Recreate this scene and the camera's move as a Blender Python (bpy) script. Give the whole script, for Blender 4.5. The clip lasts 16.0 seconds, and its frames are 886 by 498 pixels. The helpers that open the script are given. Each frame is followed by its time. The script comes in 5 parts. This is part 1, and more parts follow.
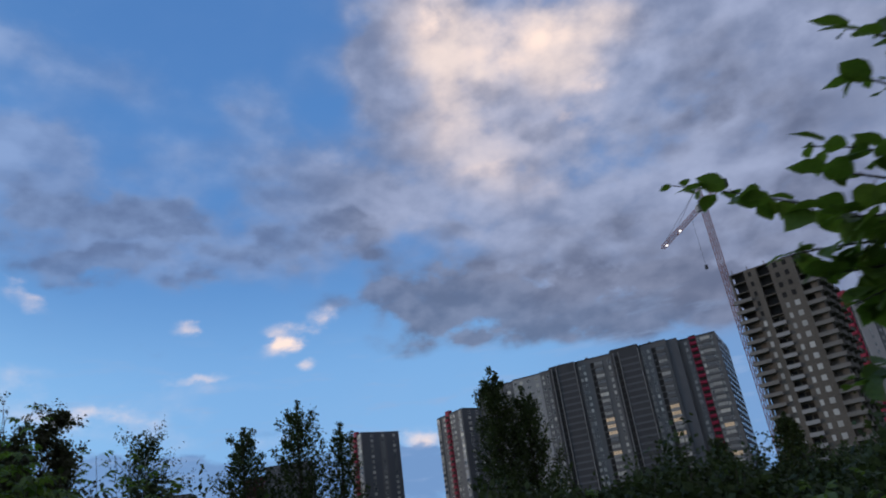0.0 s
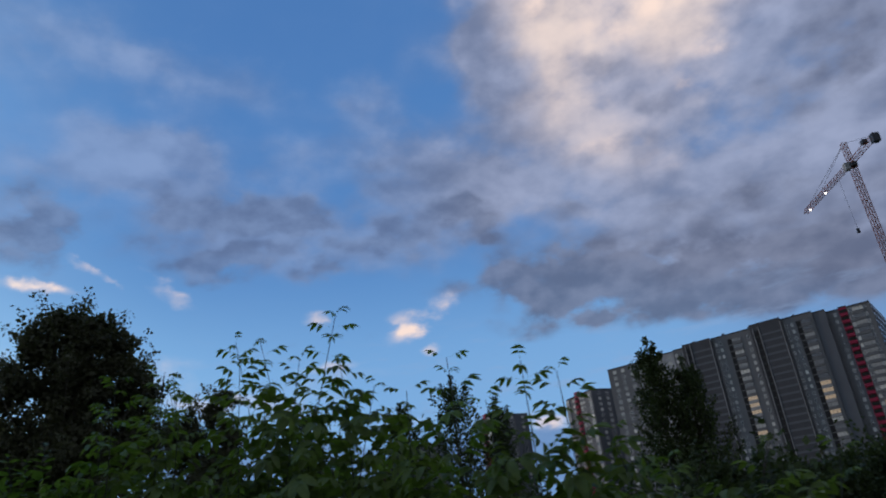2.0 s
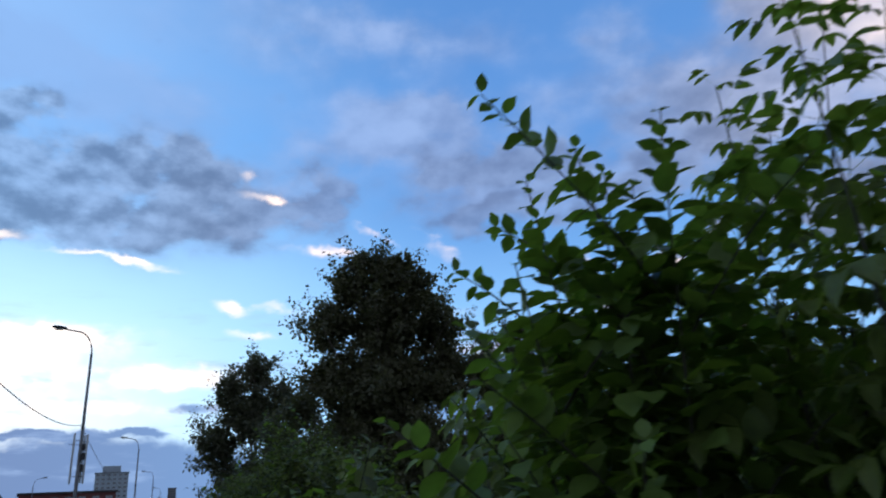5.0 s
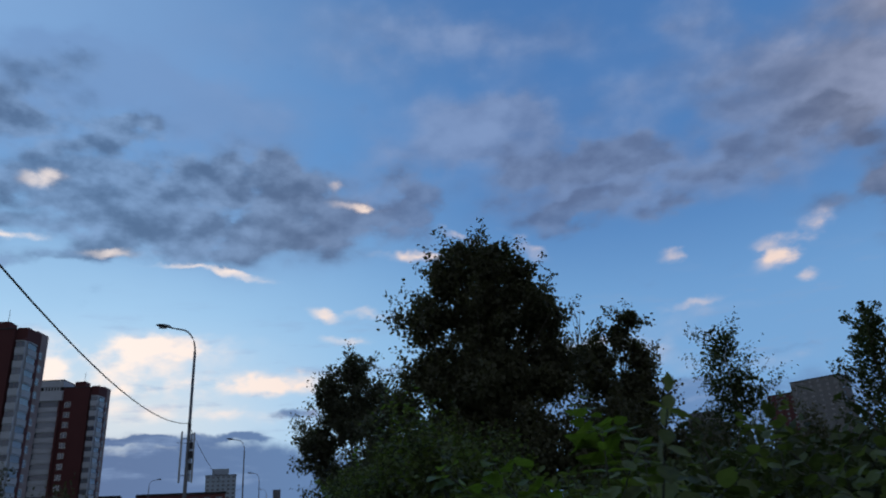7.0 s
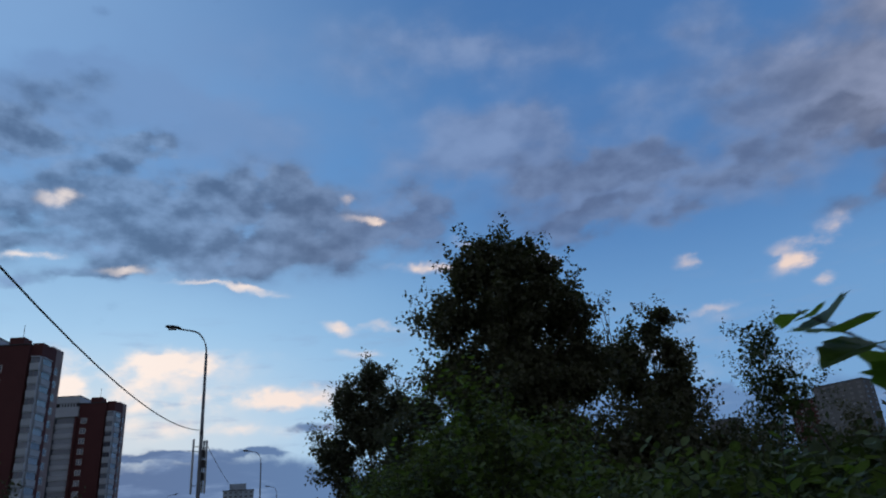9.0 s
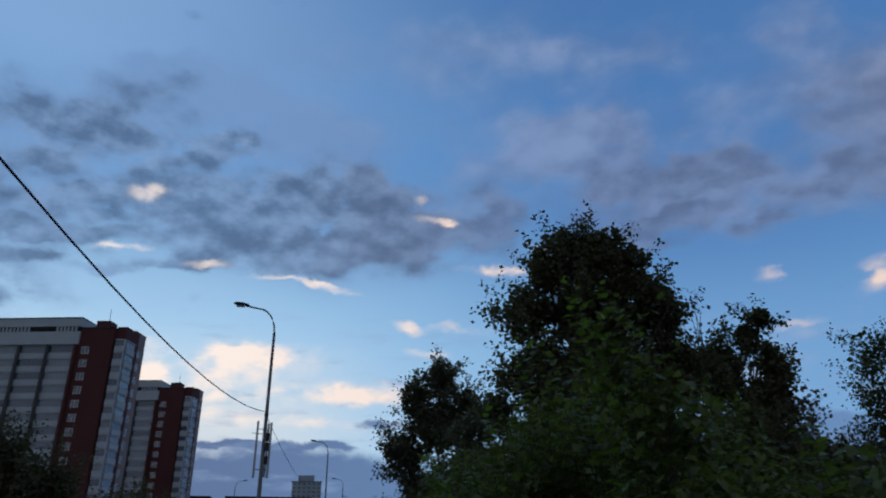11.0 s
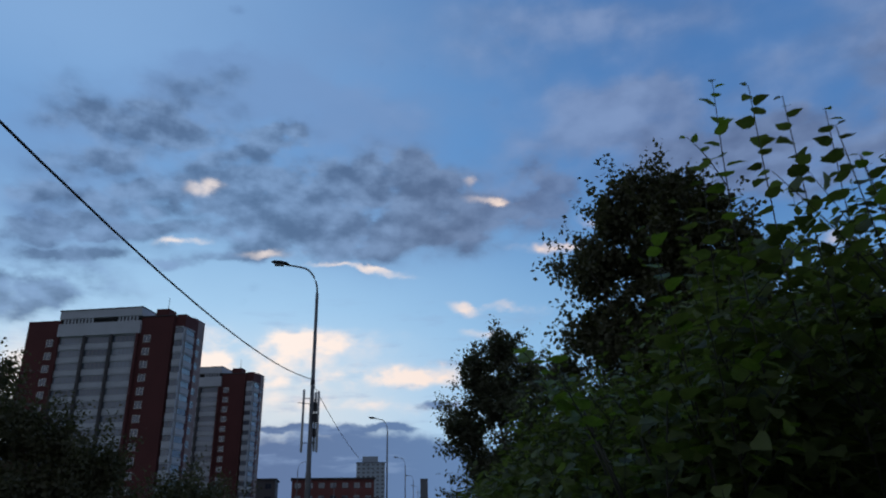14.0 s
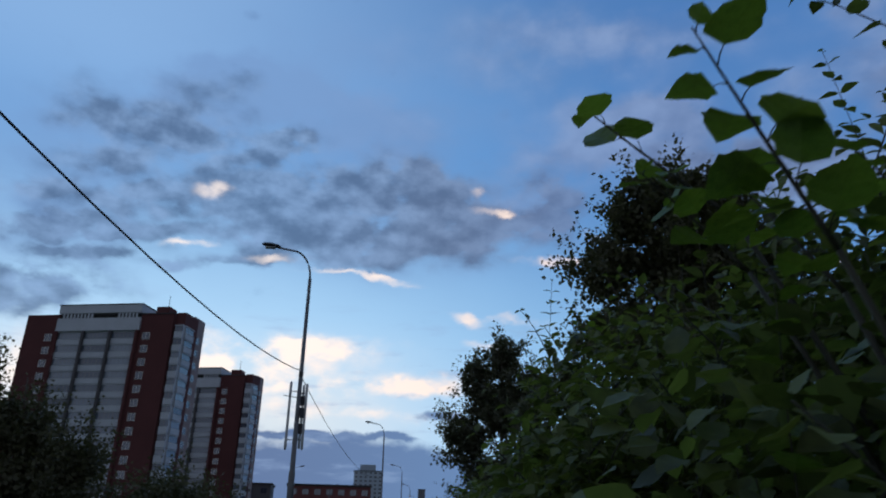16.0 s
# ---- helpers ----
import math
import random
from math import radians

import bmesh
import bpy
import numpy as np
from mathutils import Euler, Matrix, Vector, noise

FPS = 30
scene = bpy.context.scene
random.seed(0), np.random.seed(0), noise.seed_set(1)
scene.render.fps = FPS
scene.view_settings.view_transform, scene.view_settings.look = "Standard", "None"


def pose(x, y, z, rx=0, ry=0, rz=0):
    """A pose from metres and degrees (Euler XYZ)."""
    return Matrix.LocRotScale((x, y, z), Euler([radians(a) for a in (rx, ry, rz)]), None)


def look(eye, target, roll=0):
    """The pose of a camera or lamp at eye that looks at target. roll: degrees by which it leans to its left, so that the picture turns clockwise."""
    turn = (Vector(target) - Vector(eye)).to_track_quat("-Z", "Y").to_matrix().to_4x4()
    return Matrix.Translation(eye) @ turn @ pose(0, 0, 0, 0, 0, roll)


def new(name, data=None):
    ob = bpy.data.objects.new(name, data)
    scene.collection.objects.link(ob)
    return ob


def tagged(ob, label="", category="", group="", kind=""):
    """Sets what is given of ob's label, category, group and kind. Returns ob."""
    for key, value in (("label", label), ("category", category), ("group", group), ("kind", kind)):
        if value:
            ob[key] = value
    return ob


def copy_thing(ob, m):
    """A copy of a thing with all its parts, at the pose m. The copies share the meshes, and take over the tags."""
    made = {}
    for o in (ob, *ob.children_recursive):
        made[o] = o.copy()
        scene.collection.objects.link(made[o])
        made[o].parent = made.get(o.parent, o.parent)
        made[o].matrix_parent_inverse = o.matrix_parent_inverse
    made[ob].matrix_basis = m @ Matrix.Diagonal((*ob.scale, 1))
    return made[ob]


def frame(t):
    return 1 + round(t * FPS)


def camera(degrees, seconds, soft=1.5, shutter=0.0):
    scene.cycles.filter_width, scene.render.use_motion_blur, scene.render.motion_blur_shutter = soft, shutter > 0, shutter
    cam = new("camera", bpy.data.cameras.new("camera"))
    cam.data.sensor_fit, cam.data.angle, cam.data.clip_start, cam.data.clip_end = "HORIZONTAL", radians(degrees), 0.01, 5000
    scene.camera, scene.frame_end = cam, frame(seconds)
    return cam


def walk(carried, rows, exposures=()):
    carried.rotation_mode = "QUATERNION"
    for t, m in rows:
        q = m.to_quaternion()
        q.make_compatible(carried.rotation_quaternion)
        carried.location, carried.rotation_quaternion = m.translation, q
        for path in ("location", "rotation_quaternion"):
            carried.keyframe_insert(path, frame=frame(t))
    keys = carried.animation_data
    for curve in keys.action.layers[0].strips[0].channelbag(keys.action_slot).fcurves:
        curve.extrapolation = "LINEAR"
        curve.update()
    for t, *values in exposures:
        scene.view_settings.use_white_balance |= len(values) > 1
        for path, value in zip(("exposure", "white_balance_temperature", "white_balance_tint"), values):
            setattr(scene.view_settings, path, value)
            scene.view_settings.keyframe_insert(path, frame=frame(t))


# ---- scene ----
cam = camera(64.66, 16.0, soft=2.0, shutter=0.25)
PATH = [
    (0.0, pose(0.000, -0.000, 1.600, 113.89, 7.38, -2.78)),
    (0.5, pose(-0.468, 0.357, 1.594, 114.92, 7.51, -1.02)),
    (1.0, pose(-0.903, 0.748, 1.588, 115.83, 6.83, 3.71)),
    (1.5, pose(-1.367, 1.138, 1.601, 114.78, 5.86, 5.98)),
    (2.0, pose(-1.746, 1.581, 1.610, 113.76, 6.26, 7.24)),
    (2.5, pose(-2.205, 1.988, 1.613, 113.00, 5.61, 9.13)),
    (3.0, pose(-2.646, 2.397, 1.601, 113.74, 6.93, 12.40)),
    (3.5, pose(-3.060, 2.786, 1.562, 113.92, 6.29, 16.72)),
    (4.0, pose(-3.515, 3.258, 1.606, 113.18, 5.06, 20.01)),
    (4.5, pose(-3.915, 3.705, 1.618, 112.60, 4.50, 24.18)),
    (5.0, pose(-4.345, 4.025, 1.629, 110.97, 3.65, 28.85)),
    (7.5, pose(-6.387, 5.671, 1.619, 112.05, 3.71, 37.12)),
    (8.0, pose(-6.819, 5.995, 1.610, 112.46, 4.31, 37.55)),
    (10.5, pose(-8.733, 7.798, 1.572, 112.61, 1.02, 39.66)),
    (11.0, pose(-9.182, 8.157, 1.596, 112.95, 0.13, 42.46)),
    (11.5, pose(-9.610, 8.581, 1.593, 113.14, 0.37, 44.18)),
    (12.0, pose(-10.060, 8.954, 1.592, 112.80, 1.45, 44.14)),
    (12.5, pose(-10.492, 9.347, 1.571, 115.85, 1.07, 43.92)),
    (13.0, pose(-10.889, 9.726, 1.603, 113.91, 0.44, 47.59)),
    (13.5, pose(-11.323, 10.086, 1.609, 112.55, 0.92, 47.51)),
    (14.0, pose(-11.708, 10.501, 1.614, 111.42, 1.07, 47.40)),
    (14.5, pose(-12.089, 10.903, 1.644, 110.67, 0.70, 46.41)),
    (15.0, pose(-12.432, 11.323, 1.614, 111.71, 0.21, 46.22)),
    (15.5, pose(-12.776, 11.600, 1.576, 112.33, 0.05, 46.51)),
    (16.0, pose(-13.094, 11.875, 1.552, 112.26, -0.89, 47.11)),
]
walk(cam, PATH, exposures=[(0.0, 0.38), (0.7, 0.26), (1.5, 0.22), (2.5, 0.32), (3.5, 0.58), (4.5, 0.8), (5.2, 0.8), (7.3, 0.08), (11.0, 0.06), (14.0, 0.1), (16.0, 0.24)])

# ---------------------------------------------------------------- plan helpers
ALONG, RIGHT = Vector((-0.743, 0.669, 0)), Vector((0.669, 0.743, 0))
ROAD_YAW = math.degrees(math.atan2(ALONG.y, ALONG.x))


def at(a, o, z=0.0):
    """A place a metres along the footpath and o metres to the right of it."""
    return ALONG * a + RIGHT * o + Vector((0, 0, z))


# ---------------------------------------------------------------- sky and light
world = bpy.data.worlds.new("dusk_sky")
scene.world = world
world.use_nodes = True
wt = world.node_tree
wt.nodes.clear()


def wnode(kind, **props):
    n = wt.nodes.new(kind)
    for key, value in props.items():
        setattr(n, key, value)
    return n


def feed(n, socket, value):
    if isinstance(value, bpy.types.NodeSocket):
        wt.links.new(value, n.inputs[socket])
    else:
        n.inputs[socket].default_value = value


def wmath(op, a, b=0.0, c=0.0, clamp=False):
    n = wnode("ShaderNodeMath", operation=op, use_clamp=clamp)
    feed(n, 0, a), feed(n, 1, b), feed(n, 2, c)
    return n.outputs[0]


def wramp(value, lo, hi, out_lo=0.0, out_hi=1.0, smooth=True):
    n = wnode("ShaderNodeMapRange", interpolation_type="SMOOTHSTEP" if smooth else "LINEAR")
    feed(n, 0, value), feed(n, 1, lo), feed(n, 2, hi), feed(n, 3, out_lo), feed(n, 4, out_hi)
    return n.outputs[0]


def wmix(fac, a, b):
    n = wnode("ShaderNodeMix", data_type="RGBA")
    feed(n, 0, fac), feed(n, 6, a), feed(n, 7, b)
    return n.outputs[2]


def srgb(r, g, b):
    return tuple(((v / 255 + 0.055) / 1.055) ** 2.4 if v > 10 else v / 255 / 12.92 for v in (r, g, b)) + (1.0,)


def wnoise(vector, scale, detail=6.0, rough=0.55):
    n = wnode("ShaderNodeTexNoise")
    feed(n, "Vector", vector), feed(n, "Scale", scale), feed(n, "Detail", detail), feed(n, "Roughness", rough)
    return n


geo = wnode("ShaderNodeTexCoord").outputs["Generated"]
split = wnode("ShaderNodeSeparateXYZ")
feed(split, 0, geo)
X, Y, Z = split.outputs
azimuth = wmath("MULTIPLY", wmath("ARCTAN2", wmath("MULTIPLY", X, -1.0), Y), 57.2958)
elevation = wmath("MULTIPLY", wmath("ARCSINE", Z), 57.2958)

# cloud sheet: noise over azimuth and elevation, flattened a little
plate = wnode("ShaderNodeCombineXYZ")
feed(plate, 0, azimuth), feed(plate, 1, wmath("MULTIPLY", elevation, 1.55))
plate = plate.outputs[0]


def shifted(vector, *offset):
    n = wnode("ShaderNodeVectorMath", operation="ADD")
    feed(n, 0, vector)
    n.inputs[1].default_value = offset
    return n.outputs[0]


def centred(socket):
    return wmath("SUBTRACT", socket, 0.5)


coarse = wnoise(plate, 0.075, 3.0, 0.55)
fine = wnoise(plate, 0.24, 5.0, 0.5)
fine_above = wnoise(shifted(plate, 0.3, 1.4, 0.0), 0.24, 3.0, 0.5)
wisp = wnoise(plate, 0.62, 4.0, 0.55)
billow = wnode("ShaderNodeTexVoronoi", feature="SMOOTH_F1", voronoi_dimensions="2D")
feed(billow, "Vector", shifted(plate, 7.0, 3.0, 0.0)), feed(billow, "Scale", 0.3), feed(billow, "Smoothness", 0.4)
streak_v = wnode("ShaderNodeCombineXYZ")
feed(streak_v, 0, azimuth), feed(streak_v, 1, wmath("MULTIPLY", elevation, 5.0))
streak = wnoise(streak_v.outputs[0], 0.16, 6.0, 0.6)
cs, fs, ws = [wnode("ShaderNodeSeparateColor") for _ in range(3)]
feed(cs, 0, coarse.outputs["Color"]), feed(fs, 0, fine.outputs["Color"]), feed(ws, 0, wisp.outputs["Color"])


def warped(wide, near, tiny):
    made = []
    for k, (base, flatten) in enumerate(((azimuth, 1.0), (elevation, 0.6))):
        v = wmath("MULTIPLY_ADD", centred(cs.outputs[k]), wide * flatten, base)
        v = wmath("MULTIPLY_ADD", centred(fs.outputs[k]), near * flatten, v)
        made.append(wmath("MULTIPLY_ADD", centred(ws.outputs[k]), tiny * flatten, v))
    return made


sheet, sheet_small = warped(2.0, 5.0, 1.0), warped(0.0, 2.4, 1.8)


def ellipse_group():
    """Adds one soft ellipse of cloud to a running total."""
    g = bpy.data.node_groups.new("cloud_ellipse", "ShaderNodeTree")
    for name in ("total", "az", "el", "az0", "el0", "ux", "uy", "vx", "vy", "strength"):
        g.interface.new_socket(name, in_out="INPUT", socket_type="NodeSocketFloat")
    g.interface.new_socket("total", in_out="OUTPUT", socket_type="NodeSocketFloat")
    given, result = g.nodes.new("NodeGroupInput").outputs, g.nodes.new("NodeGroupOutput")

    def calc(op, *values):
        n = g.nodes.new("ShaderNodeMath")
        n.operation = op
        for k, v in enumerate(values):
            g.links.new(v, n.inputs[k])
        return n.outputs[0]

    dx, dy = calc("SUBTRACT", given[1], given[3]), calc("SUBTRACT", given[2], given[4])
    u = calc("MULTIPLY_ADD", dx, given[5], calc("MULTIPLY", dy, given[6]))
    v = calc("MULTIPLY_ADD", dx, given[7], calc("MULTIPLY", dy, given[8]))
    far = calc("SQRT", calc("MULTIPLY_ADD", u, u, calc("MULTIPLY", v, v)))
    fade = g.nodes.new("ShaderNodeMapRange")
    fade.interpolation_type = "SMOOTHSTEP"
    g.links.new(far, fade.inputs[0])
    fade.inputs[1].default_value, fade.inputs[2].default_value = 1.25, 0.15
    g.links.new(calc("MULTIPLY_ADD", fade.outputs[0], given[9], given[0]), result.inputs[0])
    return g


ELLIPSE = ellipse_group()


class Layer:
    """Sums soft ellipses of cloud over the sky, in degrees of azimuth (to the left) and elevation."""

    def __init__(self, coords, grow=1.0):
        self.coords, self.total, self.grow = coords, 0.0, grow

    def cloud(self, az, el, w, h, strength=1.0, turn=0.0):
        n = wnode("ShaderNodeGroup", node_tree=ELLIPSE)
        c, k, w, h = math.cos(radians(turn)), math.sin(radians(turn)), w * self.grow, h * self.grow
        for j, value in enumerate((self.total, *self.coords, az, el, c / w, k / w, -k / h, c / h, strength)):
            feed(n, j, value)
        self.total = n.outputs[0]


# clear dusk sky: deep blue above, pale towards the horizon, warm over the sunset
low = wramp(elevation, 4.0, 30.0, 1.0, 0.0)
clear = wmix(low, srgb(88, 138, 194), wmix(wramp(azimuth, 10.0, 40.0), srgb(120, 164, 208), srgb(138, 184, 222)))
clear = wmix(wramp(elevation, 26.0, 46.0), clear, srgb(74, 116, 170))
sunward = wramp(azimuth, 26.0, 66.0)
clear = wmix(wmath("MULTIPLY", wramp(azimuth, 30.0, 80.0), wramp(elevation, 20.0, 36.0, 0.0, 0.55)), clear, srgb(150, 186, 226))
clear = wmix(wmath("MULTIPLY", sunward, wramp(elevation, 30.0, 10.0, 0.0, 0.85)), clear, srgb(178, 214, 241))
clear = wmix(wmath("MULTIPLY", wramp(azimuth, 40.0, 62.0), wramp(elevation, 17.0, 7.5, 0.0, 0.55)), clear, srgb(230, 222, 212))

clear = wmix(wmath("MULTIPLY", wramp(azimuth, 46.0, 22.0), wramp(elevation, 14.0, 26.0, 0.0, 0.6)), clear, srgb(66, 110, 168))
clear = wmix(wramp(azimuth, -8.0, -28.0, 0.0, 0.6), clear, srgb(96, 126, 172))
veil = Layer(sheet, 1.25)      # thin lavender cloud
veil.cloud(-35.3, 30.7, 12.5, 13.9, 1.30, 25)
veil.cloud(-16.8, 22.9, 11.9, 5.9, 1.10, 14)
veil.cloud(-32.0, 19.0, 9.5, 6.3, 1.20, 18)
veil.cloud(-13.9, 37.2, 11.7, 10.8, 1.20, 30)
veil.cloud(-3.3, 35.1, 4.3, 12.0, 0.55, 14)
veil.cloud(7.3, 31.2, 7.7, 3.4, 0.95, 13)
veil.cloud(0.8, 28.1, 6.2, 2.3, 0.80, 6)
veil.cloud(10.2, 36.4, 3.7, 1.7, 0.50)
veil.cloud(19.0, 32.1, 3.3, 2.1, 0.35, -4)
veil.cloud(28.0, 31.1, 4.6, 3.2, 0.75, -8)
veil.cloud(29.7, 37.1, 5.0, 2.0, 0.50, 13)
veil.cloud(23.0, 26.3, 7.9, 2.5, 0.85, -3)
veil.cloud(16.0, 25.0, 6.5, 2.6, 0.80)
veil.cloud(7.1, 25.8, 6.0, 3.2, 0.75, 3)
veil.cloud(17.5, 29.7, 4.2, 2.6, 0.40, -2)
veil.cloud(-4.3, 41.1, 6.4, 5.2, 0.60, 7)
veil.cloud(1.8, 38.5, 4.5, 1.7, 0.30, 3)
veil.cloud(32.8, 30.9, 8.9, 2.5, 0.60, 5)
veil.cloud(39.2, 36.4, 7.1, 2.8, 0.45, 9)
veil.cloud(40.3, 27.0, 3.6, 2.4, 0.60, -8)
veil.cloud(46.7, 38.4, 14.7, 2.6, 0.45, -4)
veil.cloud(65.8, 33.8, 6.9, 2.0, 0.75, -9)
veil.cloud(69.9, 30.6, 5.0, 2.0, 0.60, -11)
veil.cloud(52.4, 31.7, 7.7, 2.6, 0.55, -2)
veil.cloud(60.8, 33.0, 6.3, 1.7, 0.50, -6)
veil.cloud(30.3, 31.1, 5.8, 2.5, 0.70, 8)
veil.cloud(36.4, 29.0, 4.7, 1.8, 0.60, 5)
veil.cloud(50.7, 24.7, 16.5, 4.9, 0.50, 2)
veil.cloud(21.2, 36.9, 4.7, 1.7, 0.35, 12)
veil.cloud(67.7, 33.4, 6.1, 1.9, 0.85, -7)
veil.cloud(73.7, 29.8, 8.9, 2.3, 0.70, -9)
veil.cloud(78.2, 24.7, 8.0, 3.3, 0.60, -10)
veil.cloud(55.7, 32.0, 6.4, 1.8, 0.45, -2)
veil.cloud(79.7, 20.3, 6.2, 3.2, 0.55, -10)
veil.cloud(34.6, 38.8, 11.5, 1.7, 0.35, 10)
veil.cloud(63.5, 37.0, 10.9, 2.1, 0.25, -5)
dark = Layer(sheet, 1.3)      # thick grey bellies
dark.cloud(-6.1, 18.8, 6.7, 2.5, 1.00, 9)
dark.cloud(-15.5, 17.1, 7.7, 2.3, 0.95, 12)
dark.cloud(-23.7, 16.3, 7.1, 2.2, 0.90, 14)
dark.cloud(-11.4, 20.6, 9.5, 2.1, 0.70, 11)
dark.cloud(-0.9, 20.1, 3.4, 1.3, 0.60, 21)
dark.cloud(2.6, 20.2, 2.9, 1.0, 0.50, 5)
dark.cloud(-5.8, 16.8, 4.3, 0.7, 0.60, 8)
dark.cloud(-0.9, 16.2, 2.9, 0.8, 0.40, 7)
dark.cloud(-19.2, 22.4, 6.0, 1.4, 0.55, 13)
dark.cloud(-7.1, 25.0, 3.5, 1.0, 0.35, 8)
dark.cloud(-12.9, 35.4, 3.8, 1.2, 0.40, 11)
dark.cloud(-16.4, 31.6, 2.3, 1.1, 0.45, 12)
dark.cloud(-14.5, 28.5, 1.8, 1.6, 0.35, 11)
dark.cloud(-25.9, 28.5, 5.1, 2.2, 0.45)
dark.cloud(-35.1, 27.7, 5.2, 2.5, 0.40, 22)
dark.cloud(-32.3, 32.7, 4.4, 3.4, 0.40, 21)
dark.cloud(-38.0, 20.9, 4.6, 2.4, 0.45, 21)
dark.cloud(-22.9, 23.4, 4.1, 1.2, 0.35, 15)
dark.cloud(23.1, 27.2, 5.2, 1.5, 1.00, -4)
dark.cloud(16.5, 26.5, 2.8, 1.5, 0.90, 16)
dark.cloud(24.4, 23.1, 3.4, 1.4, 1.00, -3)
dark.cloud(21.2, 24.1, 3.4, 0.9, 0.70, -10)
dark.cloud(15.3, 22.8, 2.3, 0.9, 0.85)
dark.cloud(8.1, 24.9, 2.4, 1.4, 0.65, 2)
dark.cloud(11.7, 25.4, 2.1, 1.1, 0.55)
dark.cloud(2.3, 26.3, 3.1, 1.0, 0.65, 5)
dark.cloud(0.7, 24.4, 2.5, 0.9, 0.45, 5)
dark.cloud(5.8, 29.8, 5.7, 1.3, 0.40, 3)
dark.cloud(28.1, 25.8, 3.1, 1.2, 0.50, -6)
dark.cloud(27.7, 28.7, 2.4, 1.2, 0.30, -7)
dark.cloud(61.3, 25.3, 6.7, 2.5, 1.05, -5)
dark.cloud(51.3, 26.9, 3.9, 2.6, 1.10)
dark.cloud(55.4, 24.5, 6.6, 2.4, 1.00, -2)
dark.cloud(46.8, 25.6, 4.0, 2.0, 0.95)
dark.cloud(42.1, 24.5, 2.5, 1.2, 0.95, 2)
dark.cloud(37.5, 25.1, 2.1, 2.9, 0.85, 27)
dark.cloud(46.9, 22.7, 5.9, 1.7, 0.65)
dark.cloud(57.6, 22.4, 7.8, 1.7, 0.80, -2)
dark.cloud(38.6, 27.7, 2.1, 1.4, 0.50, 3)
dark.cloud(50.7, 24.7, 4.4, 2.7, 0.60)
dark.cloud(68.0, 27.3, 2.0, 0.8, 0.75, -9)
dark.cloud(62.0, 30.0, 2.8, 0.8, 0.70, -18)
dark.cloud(64.3, 28.5, 2.6, 0.7, 0.50, -8)
dark.cloud(69.3, 29.1, 3.7, 0.7, 0.55, -10)
dark.cloud(70.2, 25.3, 1.9, 1.0, 0.70, -10)
dark.cloud(65.8, 24.4, 3.7, 1.0, 0.70, -7)
dark.cloud(74.1, 29.5, 6.4, 1.6, 0.65, -10)
dark.cloud(61.8, 30.2, 2.6, 0.9, 0.65, -14)
dark.cloud(75.2, 26.1, 3.9, 1.0, 0.75, -10)
dark.cloud(79.9, 23.1, 3.9, 0.9, 0.75, -11)
dark.cloud(73.5, 23.6, 3.4, 1.0, 0.75, -9)
dark.cloud(79.7, 20.3, 4.6, 0.6, 0.85, -10)
dark.cloud(74.4, 21.4, 5.5, 0.6, 0.80, -8)
dark.cloud(76.8, 19.1, 3.5, 0.5, 0.65, -8)
dark.cloud(79.1, 15.7, 3.7, 1.7, 0.80, -8)
dark.cloud(80.5, 17.3, 2.5, 0.6, 0.60, -9)
dark.cloud(65.5, 20.1, 3.2, 0.4, 0.50, -5)
dark.cloud(69.8, 19.2, 2.6, 0.4, 0.50, -6)
dark.cloud(62.0, 22.1, 4.8, 1.3, 0.60, -4)
dark.cloud(67.7, 33.4, 5.0, 1.0, 0.35, -8)
dark.cloud(70.8, 26.0, 15.9, 5.2, 0.22)
dark.cloud(77.4, 20.7, 10.9, 3.7, 0.22)
dark.cloud(51.4, 25.4, 15.2, 5.1, 0.35)
dark.cloud(78.9, 16.7, 6.9, 2.4, 0.40)
dark.cloud(71.6, 30.6, 11.8, 2.5, 0.22)
dark.cloud(19.2, 26.6, 14.2, 4.7, 0.22)
dark.cloud(5.1, 25.7, 9.1, 3.6, 0.25)
dark.cloud(-28.4, 17.4, 12.3, 4.7, 0.55)
dark.cloud(-38.1, 24.3, 8.7, 8.2, 0.22)
dark.cloud(-15.6, 17.5, 12.4, 2.7, 0.35)
bank = Layer(sheet_small, 1.1)  # the low bank over the horizon
bank.cloud(59.9, 7.1, 2.6, 0.3, 0.55)
bank.cloud(67.8, 3.6, 10.6, 2.3, 1.00)
bank.cloud(78.5, 3.8, 6.9, 2.1, 1.00)
bank.cloud(25.6, 8.5, 7.2, 1.1, 1.00, 4)
bank.cloud(16.9, 8.6, 8.2, 0.9, 0.95, 5)
bank.cloud(0.1, 6.9, 8.9, 2.1, 1.00, 7)
bank.cloud(20.6, 7.3, 11.9, 1.9, 1.00, 6)
bank.cloud(9.5, 10.8, 3.9, 0.5, 0.50, 5)
bank.cloud(-1.9, 8.3, 2.7, 0.4, 0.50, 7)
bank.cloud(15, 2.0, 22, 5.0, 1.0)
bank.cloud(53.7, 3.3, 14.3, 3.8, 1.50)
bank.cloud(57.3, 6.9, 4.0, 0.3, 0.50)
bank.cloud(51.6, 7.2, 3.1, 0.3, 0.60)
bank.cloud(48.0, 8.9, 2.3, 0.4, 0.80)
bank.cloud(43.9, 8.7, 2.3, 0.3, 0.50)
glow = Layer(sheet, 1.15)  # the broad sunlit heap
glow.cloud(-17.0, 38.0, 10.1, 3.7, 0.85, 8)
glow.cloud(-8.0, 42.0, 6.4, 5.2, 0.70, 8)
